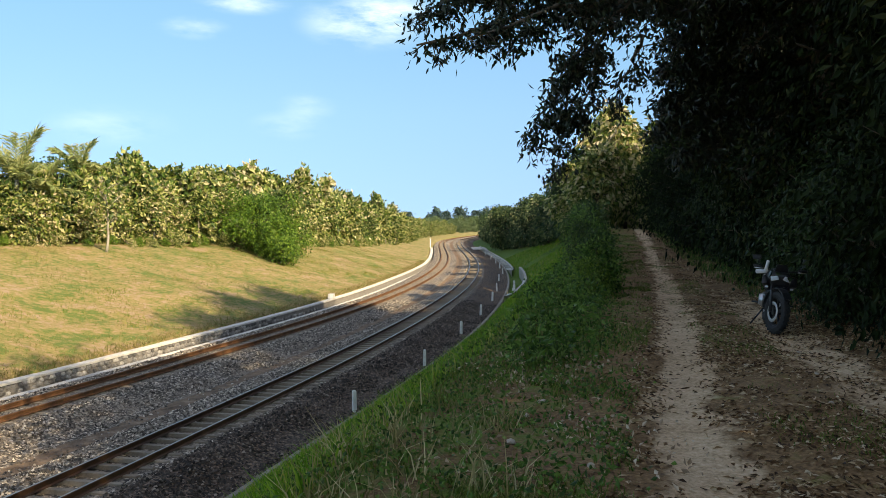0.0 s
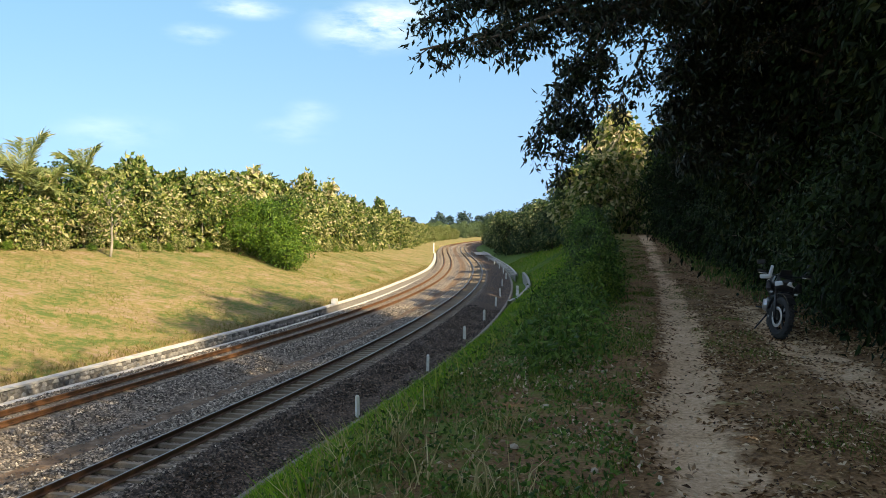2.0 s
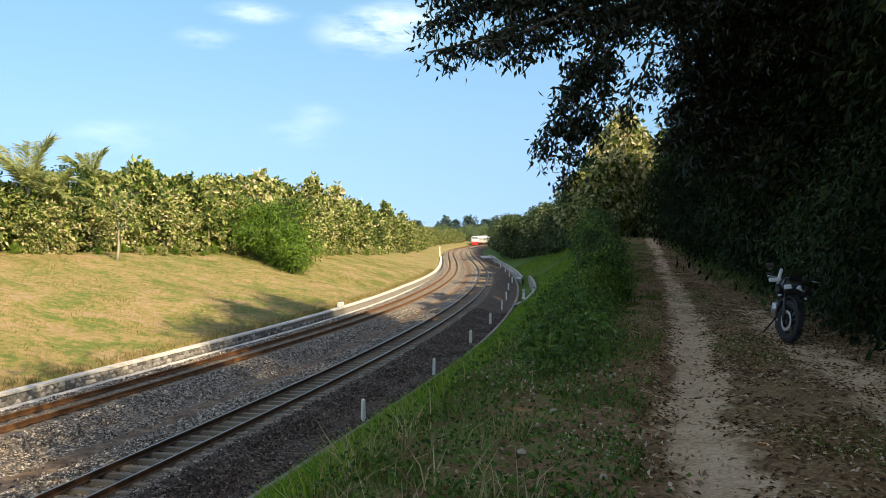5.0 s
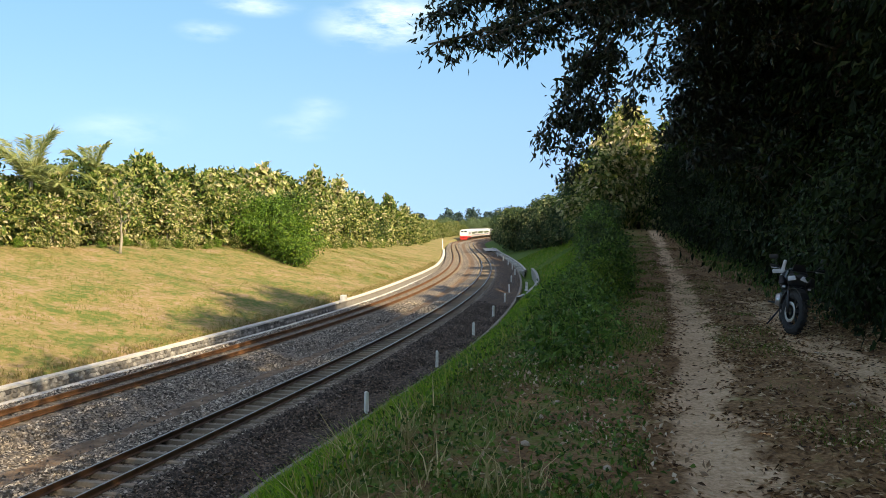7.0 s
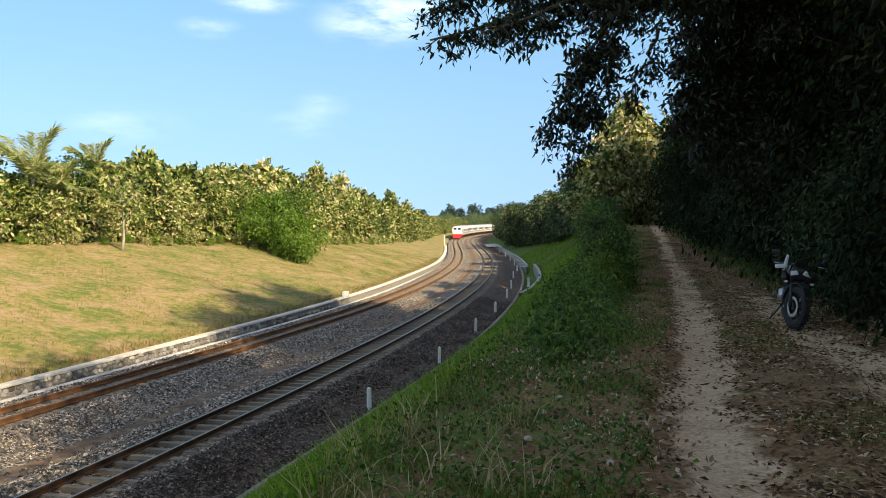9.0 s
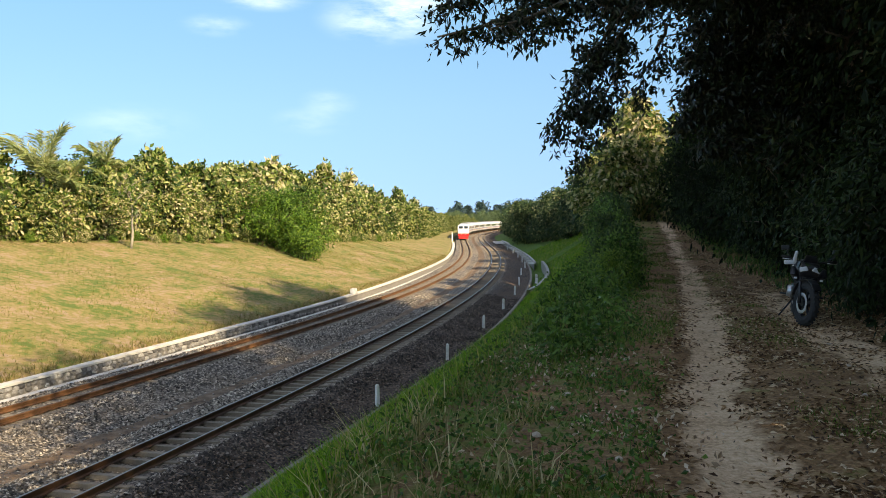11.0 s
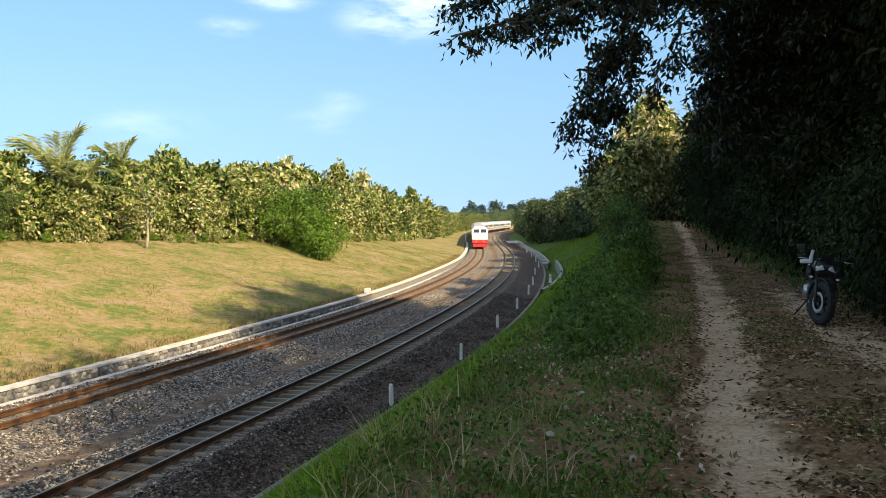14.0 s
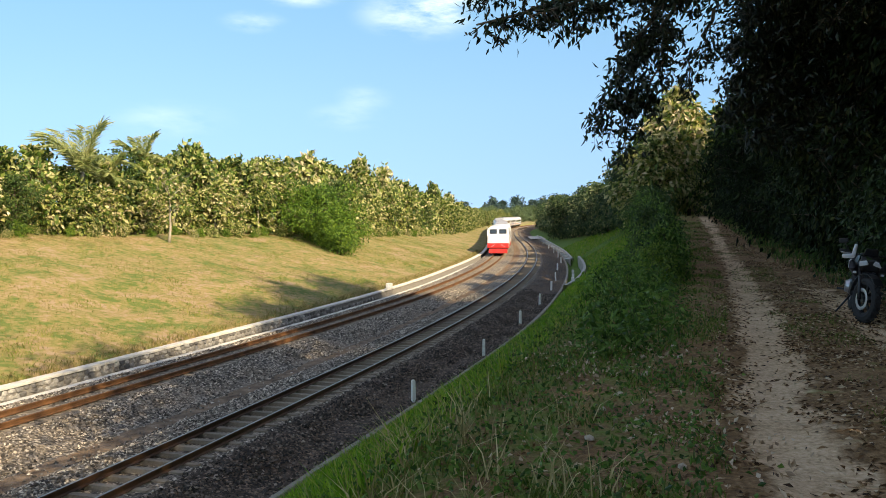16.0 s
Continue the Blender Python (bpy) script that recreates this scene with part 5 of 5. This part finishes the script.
def bike_wheel(name, parent, m, width):
    bm = bmesh.new()
    torus_into(bm, 0.245, 0.062, m, squash=width)
    for i in range(28):                                       # tread blocks
        a = i * 2 * math.pi / 28
        box_into(bm, 0.085 * width, 0.03, 0.016, m @ pose(0, 0, 0, math.degrees(a)) @ pose(0, 0, 0.298))
    w = part(name, bm, M_TYRE, parent, "black knobbly tyre")
    bm = bmesh.new()
    torus_into(bm, 0.195, 0.018, m, sides=6, squash=2.0)
    bmesh.ops.create_cone(bm, cap_ends=True, segments=14, radius1=0.045, radius2=0.045, depth=0.12, matrix=m @ pose(0, 0, 0, 0, 90))
    for i in range(5):
        box_into(bm, 0.025, 0.035, 0.16, m @ pose(0, 0, 0, i * 72) @ pose(0, 0, 0.035), bevel=0.006)
    part("rim", bm, M_BLACK, w, "black alloy rim")
    bm = bmesh.new()
    for s in (-1, 1):
        torus_into(bm, 0.125, 0.026, m @ pose(s * 0.065, 0, 0), sides=6, squash=0.12)
    part("brake_disc", bm, M_ALLOY, w, "bright steel brake disc")
    return w


def build_motorcycle():
    """Front looks along +y of its own space."""
    g = on_ground(5.03, 12.7, 0.0)
    root = tagged(empty("motorcycle", Matrix.Translation(g) @ pose(0, 0, 0, 0, 0, 163) @ pose(0, 0, 0, 0, -7, 0)), "black and white motorcycle parked on the leaf-strewn track", "motorcycle")
    steer = pose(0, 0.66, 0.3, 0, 0, 22)
    bike_wheel("front_wheel", root, steer, 0.9)
    bike_wheel("rear_wheel", root, pose(0, -0.64, 0.3), 1.15)
    for s in (-1, 1):
        a, b = steer @ Vector((s * 0.1, 0.0, 0.0)), Vector((s * 0.1, 0.38, 0.84))
        f = rod("fork_tube", [a, a.lerp(b, 0.5), b], [0.027, 0.024, 0.02], M_BLACK, root, "black telescopic fork leg")
    bm = bmesh.new()
    for i in range(7):
        a = radians(20 + i * 18)
        box_into(bm, 0.12, 0.12, 0.012, steer @ pose(0, 0, 0, math.degrees(a) - 60) @ pose(0, 0, 0.33), bevel=0.004)
    part("front_mudguard", bm, M_BLACK, root, "black front mudguard")
    bm = bmesh.new()
    box_into(bm, 0.26, 0.16, 0.2, pose(0, 0.48, 0.67, -14), bevel=0.05)
    part("headlamp_housing", bm, M_BLACK, root)
    for s in (-1, 1):
        bm = bmesh.new()
        box_into(bm, 0.12, 0.05, 0.065, pose(s * 0.075, 0.575, 0.745, -14, s * 16, s * -18), bevel=0.016, taper=0.8)
        part("headlamp", bm, M_LENS, root, "pale slanted headlamp lens")
    for s in (-1, 1):
        bm = bmesh.new()
        box_into(bm, 0.09, 0.34, 0.15, pose(s * 0.16, 0.34, 0.62, 20, s * 14, s * -14), bevel=0.03, taper=0.7)
        part("fairing", bm, M_BLACK, root, "black side fairing")
        bm = bmesh.new()
        box_into(bm, 0.02, 0.2, 0.12, pose(s * 0.15, -0.42, 0.64, 10), bevel=0.01)
        part("side_panel", bm, M_BIKE_WHITE, root, "white tail panel")
        rod("mirror_stalk", [(s * 0.26, 0.32, 0.92), (s * 0.31, 0.34, 0.98), (s * 0.33, 0.33, 1.03)], 0.008, M_BLACK, root)
        bm = bmesh.new()
        box_into(bm, 0.12, 0.03, 0.065, pose(s * 0.34, 0.33, 1.01, 0, s * 10), bevel=0.014)
        part("mirror", bm, M_BLACK, root, "black mirror housing")
        rod("grip", [(s * 0.25, 0.28, 0.90), (s * 0.37, 0.23, 0.91)], 0.019, M_TYRE, root, "rubber grip")
        rod("lever", [(s * 0.24, 0.33, 0.88), (s * 0.36, 0.31, 0.88)], 0.007, M_ALLOY, root, "alloy lever")
        bm = bmesh.new()
        box_into(bm, 0.045, 0.04, 0.03, pose(s * 0.17, 0.5, 0.62), bevel=0.01)
        part("indicator", bm, M_LENS, root, "small indicator lamp")
    bm = bmesh.new()
    box_into(bm, 0.2, 0.03, 0.14, pose(0, 0.47, 0.85, -28), bevel=0.012, taper=0.75)
    part("fly_screen", bm, M_BLACK, root, "dark fly screen above the lamp")
    bm = bmesh.new()                                          # a bowed shield round the grip
    box_into(bm, 0.055, 0.06, 0.19, pose(0.21, 0.40, 0.83, -12, -6), bevel=0.02, taper=0.8)
    box_into(bm, 0.15, 0.06, 0.06, pose(0.265, 0.40, 0.81, -8, 8), bevel=0.02)
    part("hand_guard", bm, M_BIKE_WHITE, root, "white bowed hand guard")
    rod("handlebar", [(-0.37, 0.23, 0.91), (-0.2, 0.31, 0.88), (0, 0.33, 0.86), (0.2, 0.31, 0.88), (0.37, 0.23, 0.91)], 0.012, M_BLACK, root)
    bm = bmesh.new()
    box_into(bm, 0.30, 0.52, 0.24, pose(0, 0.1, 0.66, 6), bevel=0.09, taper=0.75)
    part("fuel_tank", bm, M_BLACK, root, "glossy black tank")
    bm = bmesh.new()
    box_into(bm, 0.27, 0.66, 0.1, pose(0, -0.42, 0.68, -5), bevel=0.04, taper=0.85)
    part("seat", bm, M_TYRE, root, "black seat")
    bm = bmesh.new()
    box_into(bm, 0.12, 0.36, 0.06, pose(0, -0.86, 0.72, -18), bevel=0.025)
    part("tail", bm, M_BLACK, root)
    bm = bmesh.new()
    box_into(bm, 0.34, 0.34, 0.24, pose(0, 0.02, 0.28), bevel=0.05)
    bmesh.ops.create_cone(bm, cap_ends=True, segments=16, radius1=0.1, radius2=0.09, depth=0.26, matrix=pose(0, 0.12, 0.55, -25))
    eng = part("engine", bm, M_BLACK, root)
    for s in (-1, 1):
        bm = bmesh.new()
        bmesh.ops.create_cone(bm, cap_ends=True, segments=18, radius1=0.1, radius2=0.08, depth=0.05, matrix=pose(s * 0.19, 0.0, 0.4, 0, 90 * s))
        part("engine_cover", bm, M_ALLOY, eng, "bright alloy engine cover")
    rod("frame_tube", [(0, 0.38, 0.78), (0, 0.24, 0.5), (0, 0.1, 0.24), (0, -0.25, 0.3), (0, -0.4, 0.66)], 0.022, M_BLACK, root)
    rod("swingarm", [(0.08, -0.15, 0.38), (0.09, -0.64, 0.3)], 0.028, M_ALLOY, root, "alloy swingarm")
    rod("exhaust_pipe", [(-0.1, 0.2, 0.5), (-0.14, 0.3, 0.34), (-0.15, 0.1, 0.24), (-0.17, -0.3, 0.32), (-0.18, -0.42, 0.4)], 0.022, M_ALLOY, root, "bright exhaust pipe")
    rod("silencer", [(-0.18, -0.42, 0.4), (-0.2, -0.82, 0.54)], [0.05, 0.058], M_ALLOY, root, "brushed silencer", 12)
    rod("side_stand", [(0.12, -0.05, 0.28), (0.28, -0.1, 0.0)], 0.013, M_BLACK, root)
    rod("foot_peg", [(-0.3, -0.15, 0.34), (0.3, -0.15, 0.34)], 0.014, M_BLACK, root)
    bm = bmesh.new()
    box_into(bm, 0.17, 0.015, 0.09, pose(0, 0.6, 0.57, -8), bevel=0.004)
    part("number_plate", bm, M_BLACK, root, "plain dark plate")


build_motorcycle()


# ---- grass, litter and loose stone ----
def sample(rng, n, y0, y1, near=1.5):
    """Distances along the line, denser close by."""
    u = rng.uniform(size=n)
    return y0 + (y1 - y0) * u ** near


def blades(name, rng, x, y, height, width, material, label, category, lean=0.35):
    n = len(x)
    z = ground_z(x, y) - 0.02
    at = np.stack([x, y, z], 1)
    az = rng.uniform(0, 2 * math.pi, n)
    side = np.stack([np.cos(az), np.sin(az), np.zeros(n)], 1)
    h = (height * rng.uniform(0.45, 1.3, n))[:, None] if np.isscalar(height) else (height * rng.uniform(0.5, 1.2, n))[:, None]
    w = width * rng.uniform(0.6, 1.3, (n, 1))
    bend = rng.normal(size=(n, 3)) * lean
    bend[:, 2] = 0
    up = np.array([0, 0, 1.0])
    mid = at + up * h * 0.55 + bend * h * 0.25
    tip = at + up * h * 0.95 + bend * h * 0.9
    v = np.stack([at - side * w / 2, at + side * w / 2, mid + side * w * 0.35, mid - side * w * 0.35, tip], 1).reshape(-1, 3)
    i = np.arange(n)[:, None] * 5
    f = [tuple(q) for q in (i + [0, 1, 2, 3]).tolist()] + [tuple(q) for q in (i + [3, 2, 4]).tolist()]
    return tagged(mesh_object(name, v, f, material), label, category, kind="stuff")


def build_grass():
    rng = np.random.default_rng(12)
    # green slope of the cutting
    n = 98000
    y = sample(rng, n, 3.0, 48.0, 1.5)
    t = rng.uniform(0.03, 1.0, n)
    x = kerb_x(y) + 0.25 + t * 6.6
    blades("grass_slope", rng, x, y, np.interp(t, [0, 0.08, 0.25, 0.6, 1], [0.04, 0.09, 0.15, 0.20, 0.21]) * (1 + 0.4 * np.clip(wobble(x, y, 0.9), -1, 1)) * np.interp(y, [8, 18], [1.2, 1.0]), 0.018, M_GRASS, "lush green grass on the cutting's slope", "grass")
    n = 16000
    y = rng.uniform(48, 125, n)
    x = kerb_x(y) + np.interp(y, [60, 62, 66, 80, 97, 99], [0.3, 0.8, 1.3, 2.0, 2.0, 1.2]) + rng.uniform(0, 6.5, n)
    blades("grass_slope", rng, x, y, 0.26, 0.045, M_GRASS, "green grass on the far cutting slope", "grass")
    # sparse verge beside the dirt track
    n = 105000
    y = sample(rng, n, 2.5, 40.0, 1.6)
    x = lane_x(y) - rng.uniform(0.42, 3.7, n)
    keep = (wobble(x, y, 1.5, 0.7) + 0.6 * wobble(x, y, 4.1, 2.2) + rng.normal(size=n) * 0.4) > 0.1
    blades("grass_verge", rng, x[keep], y[keep], 0.085, 0.010, M_VERGE, "short sparse grass on the leaf-strewn verge", "grass", 0.6)
    n = 44000
    y = sample(rng, n, 2.5, 40.0, 1.5)
    x = path_x(y) + np.where(rng.uniform(size=n) < 0.6, rng.uniform(0.5, 1.45, n), rng.uniform(2.3, 3.8, n))
    keep = (wobble(x, y, 1.4, 2.7) + rng.normal(size=n) * 0.35) > 0.35
    blades("grass_strip", rng, x[keep], y[keep], 0.06, 0.009, M_VERGE, "short grass between the wheel ruts", "grass", 0.6)
    # rank grass under the shrubs, past the worn ground
    n = 16000
    y = rng.uniform(16, 52, n)
    x = lane_x(y) + np.interp(y, [16, 22, 40], [1.9, 1.1, 0.5]) + rng.uniform(0, 1, n) ** 0.8 * 3.0
    blades("rank_grass", rng, x, y, 0.22, 0.018, M_WEED, "rank green grass under the trackside shrubs", "grass", 0.5)
    # tall straw stems on the shoulder
    n = 1100
    y = sample(rng, n, 4.0, 22.0, 1.3)
    x = kerb_x(y) + 0.3 + 6.4 * rng.uniform(0.86, 1.14, n)
    blades("straw_stems", rng, x, y, 0.30, 0.009, M_STRAW, "tall dry grass stems on the shoulder of the cutting", "grass", 0.55)
    n = 330
    k = rng.integers(0, 14, n)
    cx, cy = rng.uniform(-1.3, 0.55, 14), rng.uniform(4.6, 7.4, 14)
    blades("straw_clump", rng, cx[k] + rng.normal(size=n) * 0.09, cy[k] + rng.normal(size=n) * 0.12, 0.30, 0.012, M_BLEACHED, "arching bleached grass stems in clumps", "grass", 0.75)
    # dry bank across the line
    n = 70000
    y = sample(rng, n, 20.0, 110.0, 1.25)
    ut = np.interp(y, [20, 50, 75, 110], [20, 20, 16.5, 11])
    x = wall_x(y) - 0.4 - rng.uniform(0, 1, n) * ut
    keep = (wobble(x, y, 0.7, 0.3) + 0.6 * wobble(x, y, 2.3, 1.3) + rng.normal(size=n) * 0.6) > -0.1
    x, y = x[keep], y[keep]
    dry = (wobble(x, y, 0.33, 2.0) + rng.normal(size=len(x)) * 0.5) > -0.35
    blades("dry_grass_bank", rng, x[dry], y[dry], 0.10, 0.03, M_STRAW, "short yellowed grass on the sunny bank", "grass", 0.7)
    blades("green_grass_bank", rng, x[~dry], y[~dry], 0.12, 0.03, M_BANKGREEN, "yellow-green grass tufts on the sunny bank", "grass", 0.7)
    cy = sample(rng, 70, 24.0, 95.0, 1.2)
    cx = wall_x(cy) - 1 - rng.uniform(0, 1, 70) * np.interp(cy, [20, 50, 75, 110], [17, 17, 13, 8])
    y = np.repeat(cy, 60) + rng.normal(size=70 * 60) * 0.5
    x = np.repeat(cx, 60) + rng.normal(size=70 * 60) * 0.35
    blades("bank_tufts", rng, x, y, 0.17, 0.03, M_BANKGREEN, "dark green weed tufts dotted over the bank", "grass", 0.8)
    n = 5000
    y = sample(rng, n, 22.0, 110.0, 1.2)
    x = wall_x(y) - 0.35 - np.abs(rng.normal(size=n)) * 0.35
    blades("wall_weeds", rng, x, y, 0.22, 0.03, M_STRAW, "dry weeds leaning over the wall's coping", "grass", 0.8)


def build_weeds():
    """Broad-leaved weeds on the verge and slope, and fallen leaves on the track."""
    rng = np.random.default_rng(31)
    m = 1700
    y = sample(rng, m, 3.0, 34.0, 1.4)
    x = path_x(y) - rng.uniform(0.6, 4.6, m)
    cx, cy = np.repeat(x, 16), np.repeat(y, 16)
    r = np.repeat(rng.uniform(0.05, 0.2, m), 16)
    px, py = cx + rng.normal(size=len(cx)) * r, cy + rng.normal(size=len(cx)) * r
    at = np.stack([px, py, ground_z(px, py) + rng.uniform(0.01, 0.22, len(px)) * (0.5 + 3 * r)], 1)
    v, f = leaves_data(rng, at, 0.05, 0.03, -0.15)
    tagged(mesh_object("weeds", v, f, M_WEED), "small broad-leaved weeds on the verge", "weeds", kind="stuff")
    n = 150000
    y = sample(rng, n, 2.5, 38.0, 1.6)
    x = path_x(y) + rng.uniform(-3.4, 4.2, n)
    c = x - lane_x(y)
    edge = np.exp(-((np.abs(c) - 0.36) / 0.2) ** 2) + 0.85 * (c > 0.35)
    drift = np.clip(0.65 + 0.45 * wobble(x, y, 1.9, 1.6), 0.12, 1)          # drifts and bare spots
    keep = rng.uniform(size=n) < np.clip(0.10 + 0.85 * edge, 0, 1) * drift
    x, y = x[keep], y[keep]
    at = np.stack([x, y, ground_z(x, y) + 0.012], 1)
    al = np.stack([rng.normal(size=len(x)), rng.normal(size=len(x)), np.zeros(len(x))], 1) * 3
    v, f = leaves_data(rng, at, 0.062, 0.026, 0.0, 0.35, along=al)
    v[:, 2] = ground_z(v[:, 0], v[:, 1]) + 0.006 + np.abs(v[:, 2] - np.repeat(at[:, 2], 4)) * 0.9
    tagged(mesh_object("leaf_litter", v, f, M_LITTER), "brown and pale fallen leaves on the dirt", "leaf litter", kind="stuff")
    # pale dead leaves heaped here and there on the verge
    k = rng.integers(0, 16, 700)
    cx, cy = rng.uniform(0.1, 1.7, 16), rng.uniform(5.0, 11.5, 16)
    x, y = cx[k] + rng.normal(size=700) * 0.2, cy[k] + rng.normal(size=700) * 0.35
    at = np.stack([x, y, ground_z(x, y) + rng.uniform(0.02, 0.05, 700)], 1)
    v, f = leaves_data(rng, at, 0.052, 0.03, 0.0, 0.3)
    tagged(mesh_object("dead_leaves", v, f, M_DEAD), "pale dead leaves heaped on the verge", "leaf litter", kind="stuff")
    # taller herbs at the shoulder
    m = 330
    y = sample(rng, m, 9.0, 28.0, 1.0)
    x = path_x(y) - rng.uniform(0.75, 1.0, m) - rng.uniform(0, 1, m) * np.interp(y, [9, 20], [1.0, 1.6])
    s, ats = Soup(), []
    for a, b in zip(x, y):
        g = np.array(on_ground(float(a), float(b)))
        h = rng.uniform(0.15, 0.5)
        st = limb_path(rng, g, (rng.normal() * 0.12, rng.normal() * 0.12, 1), h, 4, 0.08)
        s.tube(st, np.linspace(0.008, 0.003, 5), 3)
        for _ in range(int(40 * h)):
            k = rng.integers(1, 5)
            ats.append(st[k] + rng.normal(size=3) * 0.07)
    v, f = leaves_data(rng, np.array(ats), 0.12, 0.05, 0.1)
    s.add(v, [tuple(q) for q in f])
    tagged(s.make("tall_weeds", M_WEED, smooth=False), "tall leafy weeds along the shoulder of the cutting", "weeds", kind="stuff")


def ballast_z(x, y):
    d = np.minimum(np.abs(x - far_x(y)), np.abs(x - near_x(y)))
    return -0.19 - np.clip(d - 1.7, 0, 1.0) * 0.34


def build_ballast_stones():
    rng = np.random.default_rng(44)
    n = 85000
    y = sample(rng, n, 14.0, 60.0, 1.4)
    x = wall_x(y) + 0.7 + rng.uniform(0, 1, n) * (kerb_x(y) - wall_x(y) - 0.75)
    dn = np.minimum(np.abs(np.abs(x - near_x(y)) - 0.55), np.abs(np.abs(x - far_x(y)) - 0.55))
    inside = np.minimum(np.abs(x - near_x(y)), np.abs(x - far_x(y))) < 1.0
    keep = (dn > 0.13) & ~inside
    x, y = x[keep], y[keep]
    o = x - near_x(y)
    keep = rng.uniform(size=len(x)) > 0.93 * np.exp(-((o + 0.47 * (near_x(y) - far_x(y)) + 0.15 * wobble(x, y, 1.3)) / 0.5) ** 4)
    x, y, o = x[keep], y[keep], o[keep]
    for pick, mat, label in ((o < 1.1, M_BALLAST_STONE, "loose angular grey ballast stones"), (o >= 1.1, M_DARK_STONE, "small dark brown ballast stones of the shoulder")):
        stones(rng, x[pick], y[pick], mat, label)


def stones(rng, x, y, material, label):
    n = len(x)
    base = np.array([(1, 0, 0), (-1, 0, 0), (0, 1, 0), (0, -1, 0), (0, 0, 1), (0, 0, -1)], float)
    r = rng.uniform(0.024, 0.056, (n, 1, 1))
    v = base[None] * r * rng.uniform(0.6, 1.25, (n, 6, 1)) + rng.normal(size=(n, 6, 3)) * r * 0.22
    a = rng.uniform(0, 6.28, n)
    c, s = np.cos(a)[:, None], np.sin(a)[:, None]
    v = np.stack([v[..., 0] * c - v[..., 1] * s, v[..., 0] * s + v[..., 1] * c, v[..., 2] * 0.8], 2)
    v += np.stack([x, y, ballast_z(x, y) + rng.uniform(-0.012, 0.02, n)], 1)[:, None, :]
    tri = np.array([(0, 2, 4), (2, 1, 4), (1, 3, 4), (3, 0, 4), (2, 0, 5), (1, 2, 5), (3, 1, 5), (0, 3, 5)])
    f = (np.arange(n)[:, None, None] * 6 + tri[None]).reshape(-1, 3)
    tagged(mesh_object("ballast_stones", v.reshape(-1, 3), f, material), label, "ballast", kind="stuff")


M_BLEACHED = leafy("bleached_grass", [(0.0, (0.24, 0.22, 0.08)), (0.5, (0.52, 0.42, 0.20)), (1.0, (0.74, 0.64, 0.38))], thin=0.3, rough=0.7)
M_DEAD = leafy("dead_leaf", [(0.0, (0.20, 0.12, 0.06)), (0.5, (0.50, 0.36, 0.24)), (1.0, (0.74, 0.62, 0.46))], thin=0.1, rough=0.7)
M_BANKGREEN = leafy("bank_grass", [(0.0, (0.10, 0.16, 0.03)), (0.6, (0.20, 0.24, 0.05)), (1.0, (0.32, 0.29, 0.08))], thin=0.3, rough=0.7)
build_grass()
build_weeds()


def build_verge_stones():
    """Pale stones lying in the leaf litter beside the track."""
    rng = random.Random(17)
    spots = [(1.0, 5.4), (1.44, 9.2), (0.78, 7.25), (1.75, 9.0), (1.9, 10.0), (0.95, 7.6), (0.55, 6.2), (1.3, 8.3), (3.9, 8.6), (4.4, 10.2), (3.4, 7.2)]
    for i, (x, y) in enumerate(spots):
        me = stone_mesh(70 + i, 0.085 * rng.uniform(0.6, 1.2), 0.06, 0.045)
        me.materials[0] = M_PALE_STONE
        ob = new("stone", me)
        ob.matrix_basis = Matrix.Translation(on_ground(x, y, -0.012)) @ pose(0, 0, 0, rng.uniform(-8, 8), rng.uniform(-8, 8), rng.uniform(0, 360))
        tagged(ob, "small pale stone lying in the leaf litter", "stone", "stones on the verge")


M_PALE_STONE = surf("pale_stone", [(0.2, (0.40, 0.33, 0.25)), (0.9, (0.74, 0.64, 0.50))], 6, 0.9, 0.4, 40)
build_verge_stones()
build_ballast_stones()


# ---- what moves ----
def motions():
    ys = np.arange(60, 700, 0.5)
    xs = far_x(ys)
    arc = np.concatenate([[0], np.cumsum(np.hypot(np.diff(xs), np.diff(ys)))])

    def place(s):
        return np.array([np.interp(s, arc, xs), np.interp(s, arc, ys)])
    s0 = float(np.interp(LOCO_Y_END, ys, arc))
    for ob, back, span in VEHICLES:
        rows = []
        for i in range(33):
            t = i * 0.5
            s = s0 + SPEED * (16.0 - t) + BRAKE * (16.0 - t) ** 2 + back
            a, b = place(s + span * 0.15), place(s + span * 0.85)
            d, mid = a - b, (a + b) / 2
            rows.append((t, pose(mid[0], mid[1], float(grade(mid[1])), 0, 0, math.degrees(math.atan2(-d[0], d[1])))))
        walk(ob, rows)


motions()
